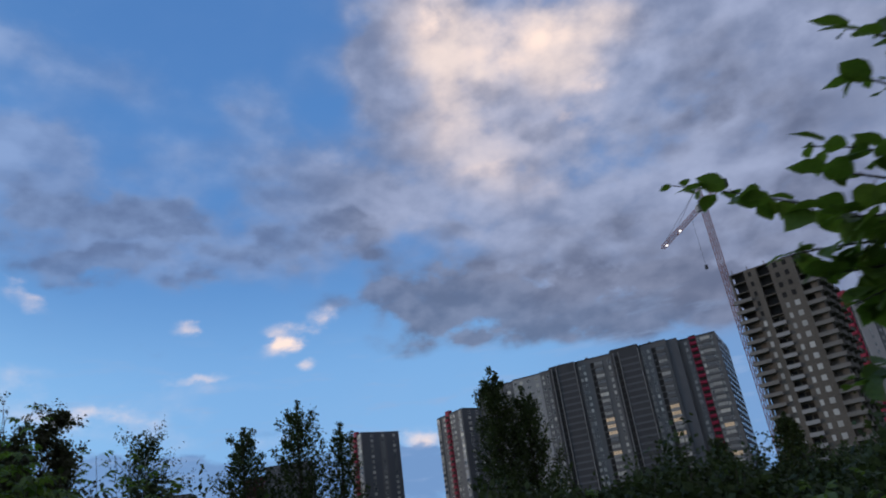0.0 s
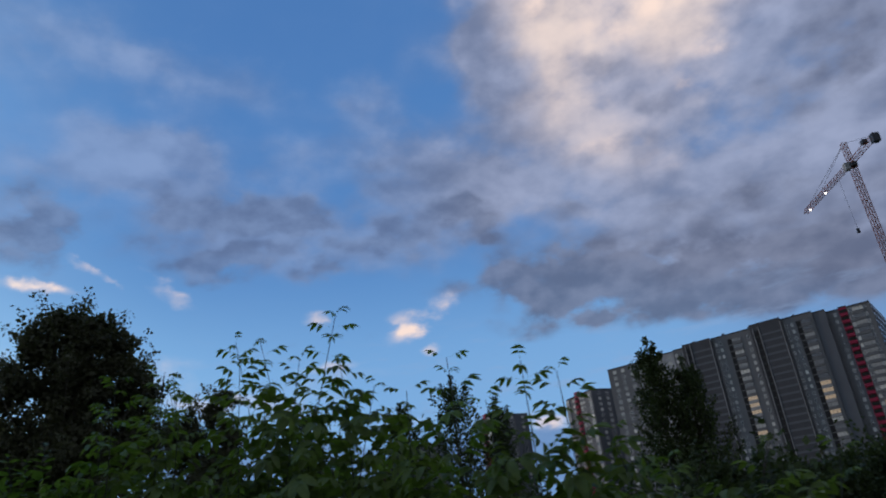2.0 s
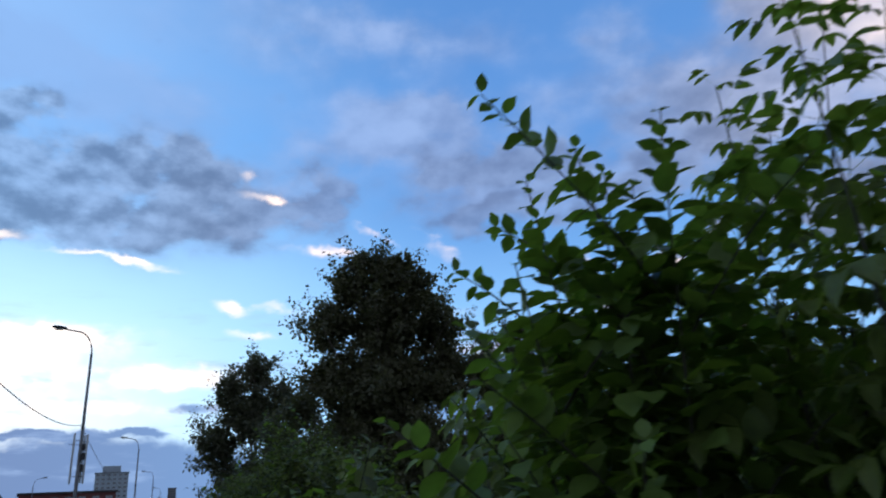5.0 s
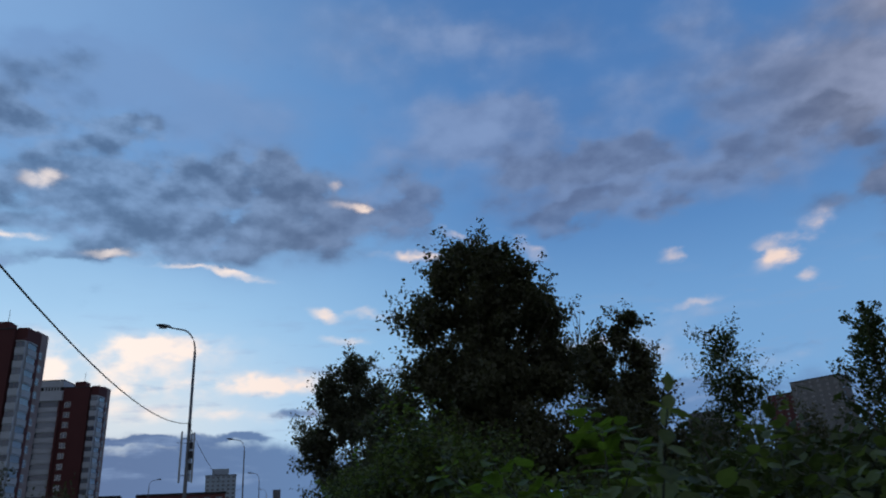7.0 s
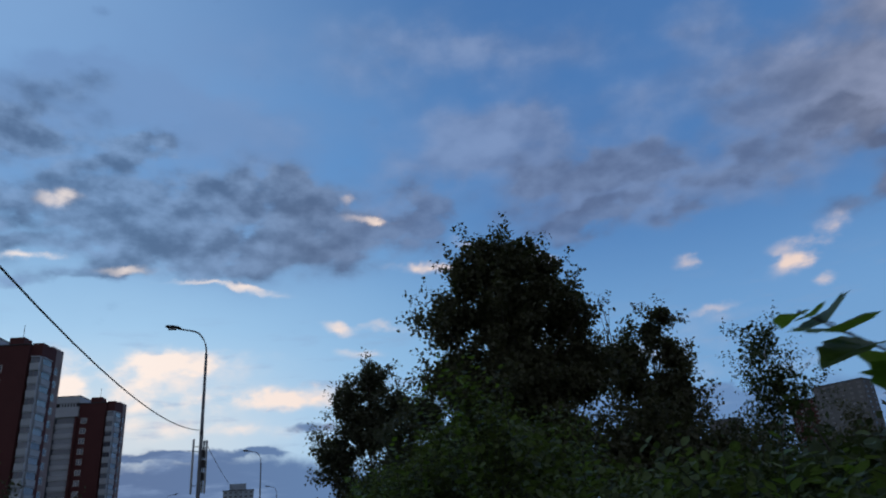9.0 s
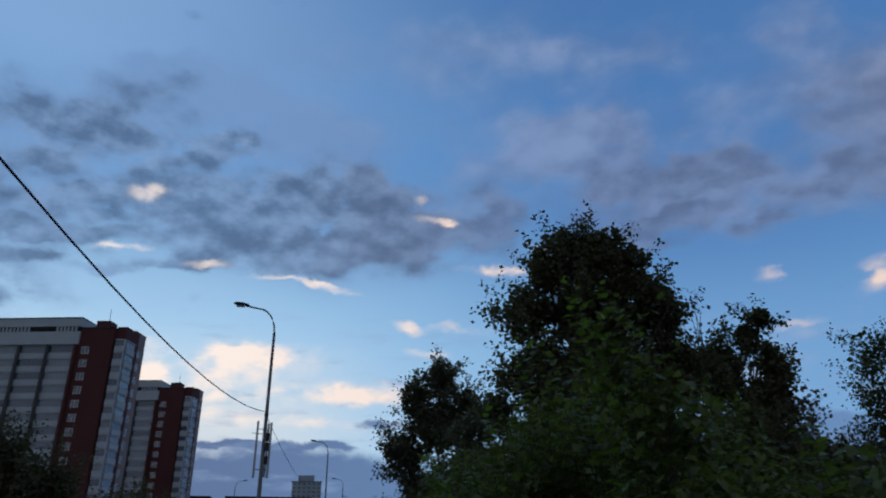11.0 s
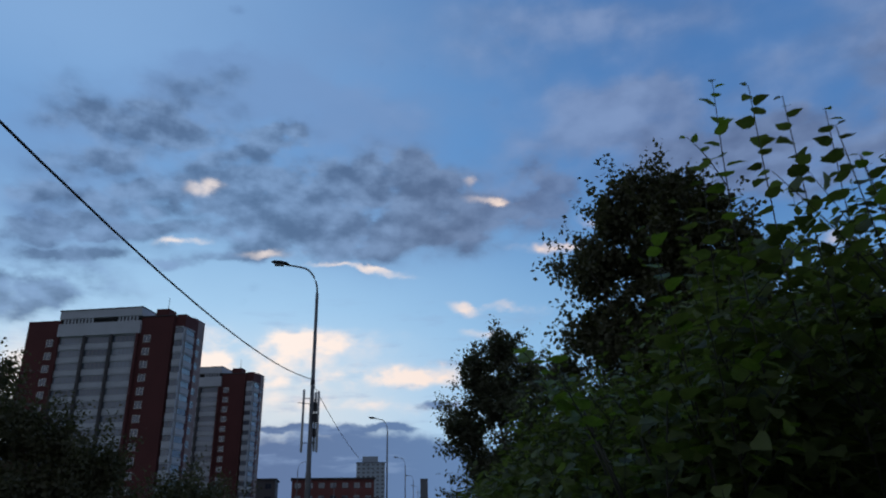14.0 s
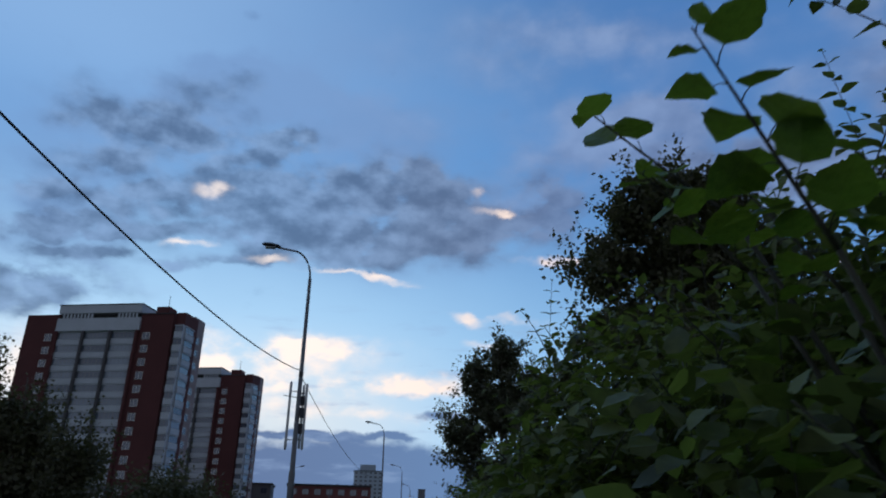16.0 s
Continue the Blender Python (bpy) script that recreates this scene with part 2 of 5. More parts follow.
glow.cloud(-9.9, 32.0, 5.8, 4.1, 0.65, 10)
glow.cloud(-14.3, 27.6, 5.5, 3.2, 0.40, 12)
glow.cloud(-19.4, 32.9, 5.1, 4.9, 0.45, 14)
glow.cloud(-21.7, 40.3, 6.9, 2.5, 0.50, 16)
glow.cloud(-9.2, 36.6, 3.9, 4.0, 0.50, 9)
glow.cloud(-4.4, 35.0, 3.3, 5.4, 0.25, 7)
glow.cloud(-33.5, 34.5, 8.5, 3.3, 0.20, 23)
lit = Layer(sheet_small, 1.45)   # edges and puffs that still catch the sun
lit.cloud(-17.0, 38.0, 5.2, 1.4, 0.75, 7)
lit.cloud(-21.9, 34.1, 1.6, 0.8, 0.75, 15)
lit.cloud(-19.0, 32.4, 1.1, 0.8, 0.50, 13)
lit.cloud(-7.9, 41.6, 1.8, 3.0, 0.65, 7)
lit.cloud(-11.1, 29.5, 3.1, 0.8, 0.45, 10)
lit.cloud(-15.8, 27.3, 2.3, 1.0, 0.30, 12)
lit.cloud(-8.3, 35.0, 1.4, 2.7, 0.40, 8)
lit.cloud(-15.9, 40.3, 8.2, 1.1, 0.40, 13)
lit.cloud(15.9, 18.7, 0.9, 0.6, 0.80)
lit.cloud(7.1, 18.1, 2.8, 0.9, 0.95, -27)
lit.cloud(8.8, 18.6, 1.2, 0.4, 0.60, 3)
lit.cloud(7.5, 17.4, 1.3, 0.5, 0.70, 4)
lit.cloud(6.1, 15.6, 1.0, 0.4, 0.80, -10)
lit.cloud(27.6, 20.7, 1.6, 0.5, 0.60, 18)
lit.cloud(16.2, 15.0, 4.0, 0.3, 0.50, -3)
lit.cloud(22.8, 12.5, 3.0, 0.5, 0.50, 2)
lit.cloud(-1.9, 9.0, 2.7, 0.3, 0.50, 7)
lit.cloud(41.6, 25.2, 1.0, 0.4, 0.90, 8)
lit.cloud(33.3, 22.3, 1.8, 0.3, 0.85, 25)
lit.cloud(37.6, 21.1, 3.0, 0.4, 0.85, 4)
lit.cloud(29.0, 22.0, 1.4, 0.5, 0.60, 23)
lit.cloud(67.9, 25.2, 1.5, 0.6, 0.70, -8)
lit.cloud(68.4, 21.1, 2.1, 0.3, 0.70, -7)
lit.cloud(44.2, 26.9, 0.7, 0.5, 0.80)
lit.cloud(42.8, 25.3, 2.1, 0.3, 0.60, 9)
lit.cloud(38.3, 21.4, 1.6, 0.3, 0.70, 4)
lit.cloud(52.5, 19.7, 2.9, 0.3, 0.80, 9)
lit.cloud(57.4, 20.1, 2.6, 0.2, 0.60, -2)
lit.cloud(45.3, 16.5, 1.4, 0.5, 0.90, 12)
lit.cloud(41.0, 16.4, 2.5, 0.4, 0.90, 3)
lit.cloud(43.7, 14.3, 1.5, 0.4, 0.80, 3)
lit.cloud(61.7, 20.6, 2.5, 0.3, 0.50, -4)
lit.cloud(68.3, 21.0, 1.8, 0.3, 0.65, -6)
lit.cloud(60.2, 13.7, 5.2, 0.7, 0.90, -5)
lit.cloud(63.8, 12.1, 4.8, 0.7, 0.85, -2)
lit.cloud(62.8, 10.6, 5.7, 0.6, 0.60)
lit.cloud(54.0, 11.2, 5.5, 0.4, 0.50)
lit.cloud(50.3, 10.8, 2.8, 0.4, 0.50)
lit.cloud(69.0, 12.8, 5.0, 1.3, 0.50, -3)
lit.cloud(55.7, 9.0, 6.8, 0.5, 0.45)
lit.cloud(78.9, 9.7, 2.4, 2.6, 0.90, -5)
lit.cloud(59.5, 13.7, 7.8, 1.1, 0.75)
lit.cloud(63.3, 11.0, 8.4, 1.3, 0.70)
lit.cloud(54.0, 11.2, 7.8, 1.1, 0.55)
lit.cloud(48.4, 11.2, 5.1, 0.7, 0.45)
lit.cloud(55.7, 8.8, 8.6, 0.7, 0.50)
lit.cloud(71.0, 12.7, 6.6, 1.7, 0.40)
lit.cloud(21.6, 12.2, 5.9, 1.2, 0.45)
lit.cloud(11.6, 10.4, 6.0, 0.9, 0.35)
lit.cloud(15.8, 14.2, 5.1, 0.7, 0.25)
lit.cloud(-1.1, 9.1, 5.4, 0.6, 0.35)
lit.cloud(27.6, 14.5, 2.5, 1.5, 0.45)

puff, grit = centred(fs.outputs[2]), centred(wisp.outputs[0])
heap = wmath("SUBTRACT", 0.42, billow.outputs["Distance"])
relief = wmath("SUBTRACT", fine.outputs[0], fine_above.outputs[0])
body = wmath("ADD", wmath("MULTIPLY_ADD", puff, 1.9, wmath("MULTIPLY", heap, 0.9)), wmath("MULTIPLY", grit, 1.0))
soft = wmath("ADD", wmath("MULTIPLY", centred(cs.outputs[2]), 1.2), wmath("ADD", wmath("MULTIPLY", puff, 1.1), wmath("MULTIPLY", grit, 0.16)))
veil_f = wramp(wmath("MULTIPLY", wmath("ADD", wmath("MINIMUM", veil.total, 1.2), 0.14), wmath("MULTIPLY_ADD", soft, 1.25, 1.0)), 0.05, 1.2, 0.0, 0.88)
dark_f = wramp(wmath("MULTIPLY", wmath("MINIMUM", dark.total, 1.25), wmath("MULTIPLY_ADD", body, 1.25, 1.0)), 0.06, 0.95, 0.0, 0.85)
bank_f = wramp(wmath("ADD", bank.total, wmath("MULTIPLY", body, 0.4)), 0.15, 0.75, 0.0, 0.92)
lit_f = wramp(wmath("MULTIPLY", lit.total, wmath("MULTIPLY_ADD", body, 1.7, 1.0)), 0.05, 2.0, 0.0, 0.95)
glow_f = wramp(wmath("MULTIPLY", glow.total, wmath("MULTIPLY_ADD", wmath("ADD", wmath("MULTIPLY", soft, 0.7), wmath("MULTIPLY", relief, 0.6)), 1.1, 1.0)), 0.1, 1.45, 0.0, 0.85)
mottle = wmath("ADD", wmath("MULTIPLY", relief, 0.6), wmath("ADD", wmath("MULTIPLY", centred(cs.outputs[1]), 0.8), wmath("MULTIPLY", puff, 0.7)))
veil_c = wmix(wramp(mottle, -0.3, 0.35), srgb(108, 117, 143), srgb(150, 158, 184))
veil_c = wmix(wramp(azimuth, -2.0, 13.0, 0.0, 0.75), veil_c, wmix(wramp(mottle, -0.3, 0.35), srgb(94, 120, 164), srgb(116, 144, 188)))
veil_c = wmix(sunward, veil_c, srgb(112, 146, 192))
shade = wramp(wmath("ADD", wmath("MULTIPLY", grit, 0.3), wmath("ADD", wmath("MULTIPLY", relief, 1.0), wmath("MULTIPLY", puff, -0.7))), -0.28, 0.3)
dark_c = wmix(sunward, wmix(shade, srgb(84, 93, 118), srgb(112, 120, 144)), wmix(shade, srgb(74, 98, 132), srgb(126, 156, 196)))
dark_c = wmix(wmath("MULTIPLY", wramp(azimuth, -4.0, 10.0, 0.0, 0.7), wramp(azimuth, 50.0, 34.0)), dark_c, wmix(shade, srgb(84, 106, 146), srgb(106, 132, 174)))
lit_c = wmix(sunward, srgb(236, 212, 200), srgb(252, 236, 226))
sky = wmix(veil_f, clear, veil_c)
sky = wmix(glow_f, sky, srgb(222, 204, 196))
sky = wmix(wmath("MULTIPLY", dark_f, wmath("MULTIPLY_ADD", glow_f, -0.35, 1.0)), sky, dark_c)
sky = wmix(bank_f, sky, wmix(sunward, srgb(100, 132, 176), srgb(74, 100, 144)))
streak_f = wmath("MULTIPLY", wmath("MULTIPLY", wramp(elevation, 20.0, 11.0), wramp(elevation, 2.0, 5.0)), wramp(streak.outputs[0], 0.52, 0.7, 0.0, 0.5))
sky = wmix(streak_f, sky, wmix(sunward, srgb(132, 156, 192), srgb(140, 164, 200)))
# unseen grey sheet added behind the camera, continuing the cloud, to dim the buildings
behind = wmath("MAXIMUM", wramp(azimuth, -38.0, -60.0), wramp(azimuth, 104.0, 140.0))
sky = wmix(wmath("MULTIPLY", behind, 0.9), sky, wmix(wramp(soft, -0.4, 0.4), srgb(100, 106, 122), srgb(132, 138, 154)))
sky = wmix(lit_f, sky, lit_c)
sky = wmix(wramp(elevation, 0.0, -6.0), sky, srgb(60, 64, 62))
background = wnode("ShaderNodeBackground")
feed(background, 0, sky)
background.inputs[1].default_value = 1.0
out = wnode("ShaderNodeOutputWorld")
wt.links.new(background.outputs[0], out.inputs[0])

sun = new("sun", bpy.data.lights.new("sun", "SUN"))
sun.data.energy, sun.data.angle, sun.data.color = 0.5, radians(12), (1.0, 0.78, 0.6)
sun.matrix_world = look((-80, 22, 9), (0, 0, 0))


# ---------------------------------------------------------------- materials
def material(name, colour, rough=0.8, vary=0.15, scale=2.0, bump=0.1, metal=0.0, fine_scale=30.0, translucent=0.0, island=0.0, obj_random=0.0, coat=0.0, spec=0.5):
    """A surface with a base colour that varies at two scales, and fine relief."""
    m = bpy.data.materials.new(name)
    m.use_nodes = True
    t = m.node_tree
    n, l = t.nodes, t.links
    b = n["Principled BSDF"]
    b.inputs["Roughness"].default_value, b.inputs["Metallic"].default_value = rough, metal
    b.inputs["Specular IOR Level"].default_value = spec
    b.inputs["Coat Weight"].default_value = coat
    tc = n.new("ShaderNodeTexCoord")
    big = n.new("ShaderNodeTexNoise")
    big.inputs["Scale"].default_value, big.inputs["Detail"].default_value = scale, 5
    small = n.new("ShaderNodeTexNoise")
    small.inputs["Scale"].default_value, small.inputs["Detail"].default_value = fine_scale, 3
    for x in (big, small):
        l.new(tc.outputs["Object"], x.inputs["Vector"])
    add = n.new("ShaderNodeMath")
    add.operation = "ADD"
    l.new(big.outputs[0], add.inputs[0]), l.new(small.outputs[0], add.inputs[1])
    value = add.outputs[0]
    if island or obj_random:
        src = n.new("ShaderNodeNewGeometry").outputs["Random Per Island"] if island else n.new("ShaderNodeObjectInfo").outputs["Random"]
        k = n.new("ShaderNodeMath")
        k.operation = "MULTIPLY_ADD"
        l.new(src, k.inputs[0])
        k.inputs[1].default_value = (island or obj_random) * 2
        l.new(value, k.inputs[2])
        sub = n.new("ShaderNodeMath")
        sub.operation = "SUBTRACT"
        l.new(k.outputs[0], sub.inputs[0])
        sub.inputs[1].default_value = island or obj_random
        value = sub.outputs[0]
    r = n.new("ShaderNodeMapRange")
    l.new(value, r.inputs[0])
    r.inputs[1].default_value, r.inputs[2].default_value = 0.55, 1.45
    r.inputs[3].default_value, r.inputs[4].default_value = 1 - vary * 2, 1 + vary * 2
    mul = n.new("ShaderNodeVectorMath")
    mul.operation = "SCALE"
    mul.inputs[0].default_value = colour[:3]
    l.new(r.outputs[0], mul.inputs["Scale"])
    l.new(mul.outputs[0], b.inputs["Base Color"])
    if bump:
        bp = n.new("ShaderNodeBump")
        bp.inputs["Strength"].default_value = bump
        bp.inputs["Distance"].default_value = 0.02
        l.new(add.outputs[0], bp.inputs["Height"])
        l.new(bp.outputs[0], b.inputs["Normal"])
    if translucent:
        tr = n.new("ShaderNodeBsdfTranslucent")
        tint = n.new("ShaderNodeVectorMath")
        tint.operation = "MULTIPLY"
        l.new(mul.outputs[0], tint.inputs[0])
        tint.inputs[1].default_value = (1.6, 1.7, 0.7)
        l.new(tint.outputs[0], tr.inputs[0])
        mx = n.new("ShaderNodeMixShader")
        mx.inputs[0].default_value = translucent
        l.new(b.outputs[0], mx.inputs[1]), l.new(tr.outputs[0], mx.inputs[2])
        l.new(mx.outputs[0], n["Material Output"].inputs[0])
    return m


LEAF_MAPLE = material("maple_leaf", (0.108, 0.15, 0.036), 0.48, 0.2, 3, 0.05, translucent=0.42, island=0.35, spec=0.35)
LEAF_ROUND = material("round_leaf", (0.098, 0.155, 0.034), 0.48, 0.2, 3, 0.05, translucent=0.42, island=0.35, spec=0.35)
LEAF_POPLAR = material("poplar_leaf", (0.088, 0.112, 0.04), 0.58, 0.25, 3, 0.05, translucent=0.36, island=0.5, spec=0.25)
LEAF_SINGLE = material("single_leaf", (0.1, 0.155, 0.032), 0.48, 0.18, 6, 0.05, translucent=0.42, obj_random=0.35, spec=0.35)
LEAF_TREE = material("tree_leaf", (0.08, 0.08, 0.045), 0.6, 0.2, 0.6, 0.0, translucent=0.2, island=0.2, spec=0.2)
LEAF_BIRCH = material("birch_leaf", (0.055, 0.07, 0.028), 0.6, 0.25, 0.6, 0.0, translucent=0.25, island=0.4, spec=0.2)
LEAF_GREY = material("willow_leaf", (0.08, 0.084, 0.055), 0.6, 0.2, 0.6, 0.0, translucent=0.2, island=0.2, spec=0.2)
BARK = material("bark", (0.09, 0.075, 0.06), 0.9, 0.25, 6, 0.5)
BARK_BIRCH = material("birch_bark", (0.4, 0.39, 0.36), 0.8, 0.35, 4, 0.3)
STEM = material("green_stem", (0.03, 0.03, 0.016), 0.7, 0.2, 8, 0.2)
GRASS = material("grass", (0.05, 0.085, 0.025), 0.95, 0.3, 0.4, 0.6)
ASPHALT = material("asphalt", (0.05, 0.05, 0.052), 0.9, 0.2, 0.5, 0.4, fine_scale=120)
DULL_CONCRETE = material("dull_concrete", (0.22, 0.205, 0.19), 0.9, 0.15, 0.3, 0.3, fine_scale=8)
ROSE = material("rose_render", (0.2, 0.07, 0.065), 0.85, 0.12, 0.3, 0.1, fine_scale=5)
KERB = material("kerb_stone", (0.36, 0.35, 0.34), 0.9, 0.15, 2, 0.3)
BRICK = material("red_brick", (0.1, 0.031, 0.031), 0.9, 0.12, 0.25, 0.2, fine_scale=6)
PINK_RENDER = material("pale_pink_render", (0.3, 0.235, 0.23), 0.85, 0.1, 0.3, 0.1, fine_scale=5)
WHITE_PANEL = material("white_panel", (0.48, 0.52, 0.57), 0.7, 0.08, 0.3, 0.1, fine_scale=4)
GREY_PANEL = material("grey_panel", (0.165, 0.162, 0.163), 0.85, 0.07, 0.2, 0.1, fine_scale=3)
DARK_PANEL = material("dark_grey_panel", (0.075, 0.073, 0.078), 0.85, 0.1, 0.2, 0.1, fine_scale=3)
SLATE_PANEL = material("slate_grey_panel", (0.125, 0.128, 0.14), 0.85, 0.07, 0.2, 0.1, fine_scale=3)
LIGHT_PANEL = material("light_grey_panel", (0.36, 0.35, 0.345), 0.8, 0.07, 0.2, 0.1, fine_scale=3)
CREAM = material("cream_panel", (0.62, 0.56, 0.54), 0.8, 0.07, 0.2, 0.1, fine_scale=3)
PALE_BLUE = material("pale_blue_grey_panel", (0.36, 0.43, 0.5), 0.8, 0.07, 0.2, 0.1, fine_scale=3)
RED_PANEL = material("red_panel", (0.3, 0.01, 0.045), 0.7, 0.1, 0.3, 0.1, fine_scale=4)
RAW_CONCRETE = material("raw_concrete", (0.15, 0.13, 0.11), 0.95, 0.16, 0.12, 0.3, fine_scale=2)
# near-black base colour that stands in for the shade inside openings
PAINTED_SHADE = material("painted_interior_shade", (0.025, 0.023, 0.022), 0.95, 0.2, 1, 0)
FRAME = material("window_frame", (0.6, 0.6, 0.58), 0.5, 0.05, 2, 0)
STEEL = material("galvanised_steel", (0.14, 0.145, 0.15), 0.5, 0.12, 3, 0.05, metal=0.6)
DARK_STEEL = material("dark_steel", (0.05, 0.05, 0.055), 0.5, 0.12, 3, 0.05, metal=0.4)
CRANE_PAINT = material("crane_paint", (0.24, 0.085, 0.07), 0.6, 0.2, 0.5, 0.1)
ANTENNA = material("antenna_plastic", (0.45, 0.46, 0.46), 0.5, 0.08, 2, 0)
CABLE = material("black_cable", (0.02, 0.02, 0.022), 0.6, 0.1, 3, 0)
ROOF = material("roof_felt", (0.06, 0.06, 0.065), 0.9, 0.15, 0.3, 0.2)
CURTAIN = material("pale_boarding", (0.5, 0.49, 0.46), 0.8, 0.15, 0.4, 0.1, obj_random=0.5)


def glass_material():
    m = bpy.data.materials.new("window_glass")
    m.use_nodes = True
    b = m.node_tree.nodes["Principled BSDF"]
    b.inputs["Base Color"].default_value = (0.045, 0.06, 0.085, 1)
    b.inputs["Roughness"].default_value = 0.06
    b.inputs["IOR"].default_value = 2.25
    return m


def curtain_and_sky_glass(name, dark, pale, ior):
    """Panes of varied base colour: rooms or curtains behind them, and on far panes a painted sky reflection."""
    m = glass_material()
    m.name = name
    t = m.node_tree
    b = t.nodes["Principled BSDF"]
    b.inputs["IOR"].default_value = ior
    mix = t.nodes.new("ShaderNodeMix")
    mix.data_type = "RGBA"
    mix.inputs[6].default_value, mix.inputs[7].default_value = dark, pale
    power = t.nodes.new("ShaderNodeMath")
    power.operation = "POWER"
    power.inputs[1].default_value = 2.0
    t.links.new(t.nodes.new("ShaderNodeObjectInfo").outputs["Random"], power.inputs[0])
    t.links.new(power.outputs[0], mix.inputs[0])
    t.links.new(mix.outputs[2], b.inputs["Base Color"])
    return m


GLASS = glass_material()
GLOW_GLASS = glass_material()
LOGGIA_GLASS = curtain_and_sky_glass("loggia_glass", (0.06, 0.085, 0.12, 1), (0.26, 0.31, 0.37, 1), 1.95)
# the pale base colour paints bright sky reflected in far windows
FAR_GLASS = curtain_and_sky_glass("far_window_glass", (0.06, 0.07, 0.08, 1), (0.75, 0.7, 0.6, 1), 2.0)
# a warm glow is put into these panes by emission
GLOW_GLASS.name = "lit_window_glass"
GLOW_GLASS.node_tree.nodes["Principled BSDF"].inputs["Emission Color"].default_value = (1.0, 0.72, 0.4, 1)
GLOW_GLASS.node_tree.nodes["Principled BSDF"].inputs["Emission Strength"].default_value = 0.2


# ---------------------------------------------------------------- mesh helpers
def mesh_of(name, verts, faces, *mats, smooth=False, slots=None):
    me = bpy.data.meshes.new(name)
    me.from_pydata([tuple(v) for v in verts], [], faces)
    for m in mats:
        me.materials.append(m)
    if slots is not None:
        me.polygons.foreach_set("material_index", slots)
    if smooth:
        me.polygons.foreach_set("use_smooth", [True] * len(me.polygons))
    me.update()
    return me


class Shape:
    """Collects boxes, tubes and sheets into one mesh."""

    def __init__(self):
        self.v, self.f, self.s = [], [], []

    def box(self, x0, x1, y0, y1, z0, z1, slot=0):
        k = len(self.v)
        self.v += [(x, y, z) for z in (z0, z1) for y in (y0, y1) for x in (x0, x1)]
        self.f += [tuple(k + i for i in q) for q in ((0, 2, 3, 1), (4, 5, 7, 6), (0, 1, 5, 4), (2, 6, 7, 3), (0, 4, 6, 2), (1, 3, 7, 5))]
        self.s += [slot] * 6
        return self

    def tube(self, points, radii, sides=6, slot=0, cap=True):
        pts = [Vector(p) for p in points]
        k = len(self.v)
        for i, p in enumerate(pts):
            d = (pts[min(i + 1, len(pts) - 1)] - pts[max(i - 1, 0)]).normalized()
            side = d.cross(Vector((0.31, 0.17, 0.93)) if abs(d.z) < 0.95 else Vector((1, 0, 0))).normalized()
            up = side.cross(d)
            r = radii[i] if isinstance(radii, (list, tuple)) else radii
            for j in range(sides):
                a = 2 * math.pi * j / sides
                self.v.append(tuple(p + (side * math.cos(a) + up * math.sin(a)) * r))
        for i in range(len(pts) - 1):
            for j in range(sides):
                a, b = k + i * sides + j, k + i * sides + (j + 1) % sides
                self.f.append((a, b, b + sides, a + sides))
                self.s.append(slot)
        if cap:
            self.f += [tuple(k + j for j in reversed(range(sides))), tuple(k + (len(pts) - 1) * sides + j for j in range(sides))]
            self.s += [slot, slot]
        return self

    def mesh(self, name, *mats, smooth=False):
        return mesh_of(name, self.v, self.f, *mats, smooth=smooth, slots=self.s)


def part(name, mesh, parent, label="", place=None, kind=""):
    ob = new(name, mesh)
    ob.parent = parent
    if place is not None:
        ob.matrix_basis = place
    if label or kind:
        tagged(ob, label=label, kind=kind)
    return ob


def thing(name, place, label, category, group="", kind=""):
    ob = new(name)
    ob.matrix_basis = place
    ob.empty_display_size = 0.2
    return tagged(ob, label, category, group, kind)


# ---------------------------------------------------------------- leaves and plants
def leaf_template(width=0.6, waist=0.42, fold=0.12, droop=0.12, teeth=0.0):
    """A leaf of length 1 along x, folded along its midrib."""
    xs = [0.0, 0.16, waist, 0.72, 1.0]
    half = [0.0, width * 0.34, width * 0.5, width * 0.3, 0.0]
    v, f = [], []
    for x in xs:
        v.append((x, 0, -droop * x * x))
    for i in (1, 2, 3):
        for sgn in (1, -1):
            v.append((xs[i] + (0.04 if teeth else 0), sgn * half[i] * (1 + teeth * (i % 2)), fold * half[i] * 2 - droop * xs[i] ** 2))
    L, R = [5, 7, 9], [6, 8, 10]
    f += [(0, 1, L[0]), (0, R[0], 1), (1, 2, L[1], L[0]), (1, R[0], R[1], 2), (2, 3, L[2], L[1]), (2, R[1], R[2], 3), (3, 4, L[2]), (3, R[2], 4)]
    return np.array(v), f


def join_templates(items):
    v, f, k = [], [], 0
    for pv, pf in items:
        v.append(pv)
        f += [tuple(i + k for i in q) for q in pf]
        k += len(pv)
    return np.concatenate(v), f


def turned(template, yaw, shift, size, pitch=0.0):
    v, f = template
    c, s = math.cos(yaw), math.sin(yaw)
    cp, sp = math.cos(pitch), math.sin(pitch)
    w = np.stack([v[:, 0] * cp + v[:, 2] * sp, v[:, 1], -v[:, 0] * sp + v[:, 2] * cp], 1)
    return np.stack([w[:, 0] * c - w[:, 1] * s, w[:, 0] * s + w[:, 1] * c, w[:, 2]], 1) * size + np.array(shift), f


def compound_template():
    """A stalk with five pointed, drooping leaflets, of length about 1."""
    one = leaf_template(0.46, 0.4, 0.18, 0.35, 0.25)
    stalk = (np.array([(0, -0.006, 0), (0, 0.006, 0), (0.6, 0.005, -0.03), (0.6, -0.005, -0.03)]), [(0, 1, 2, 3)])
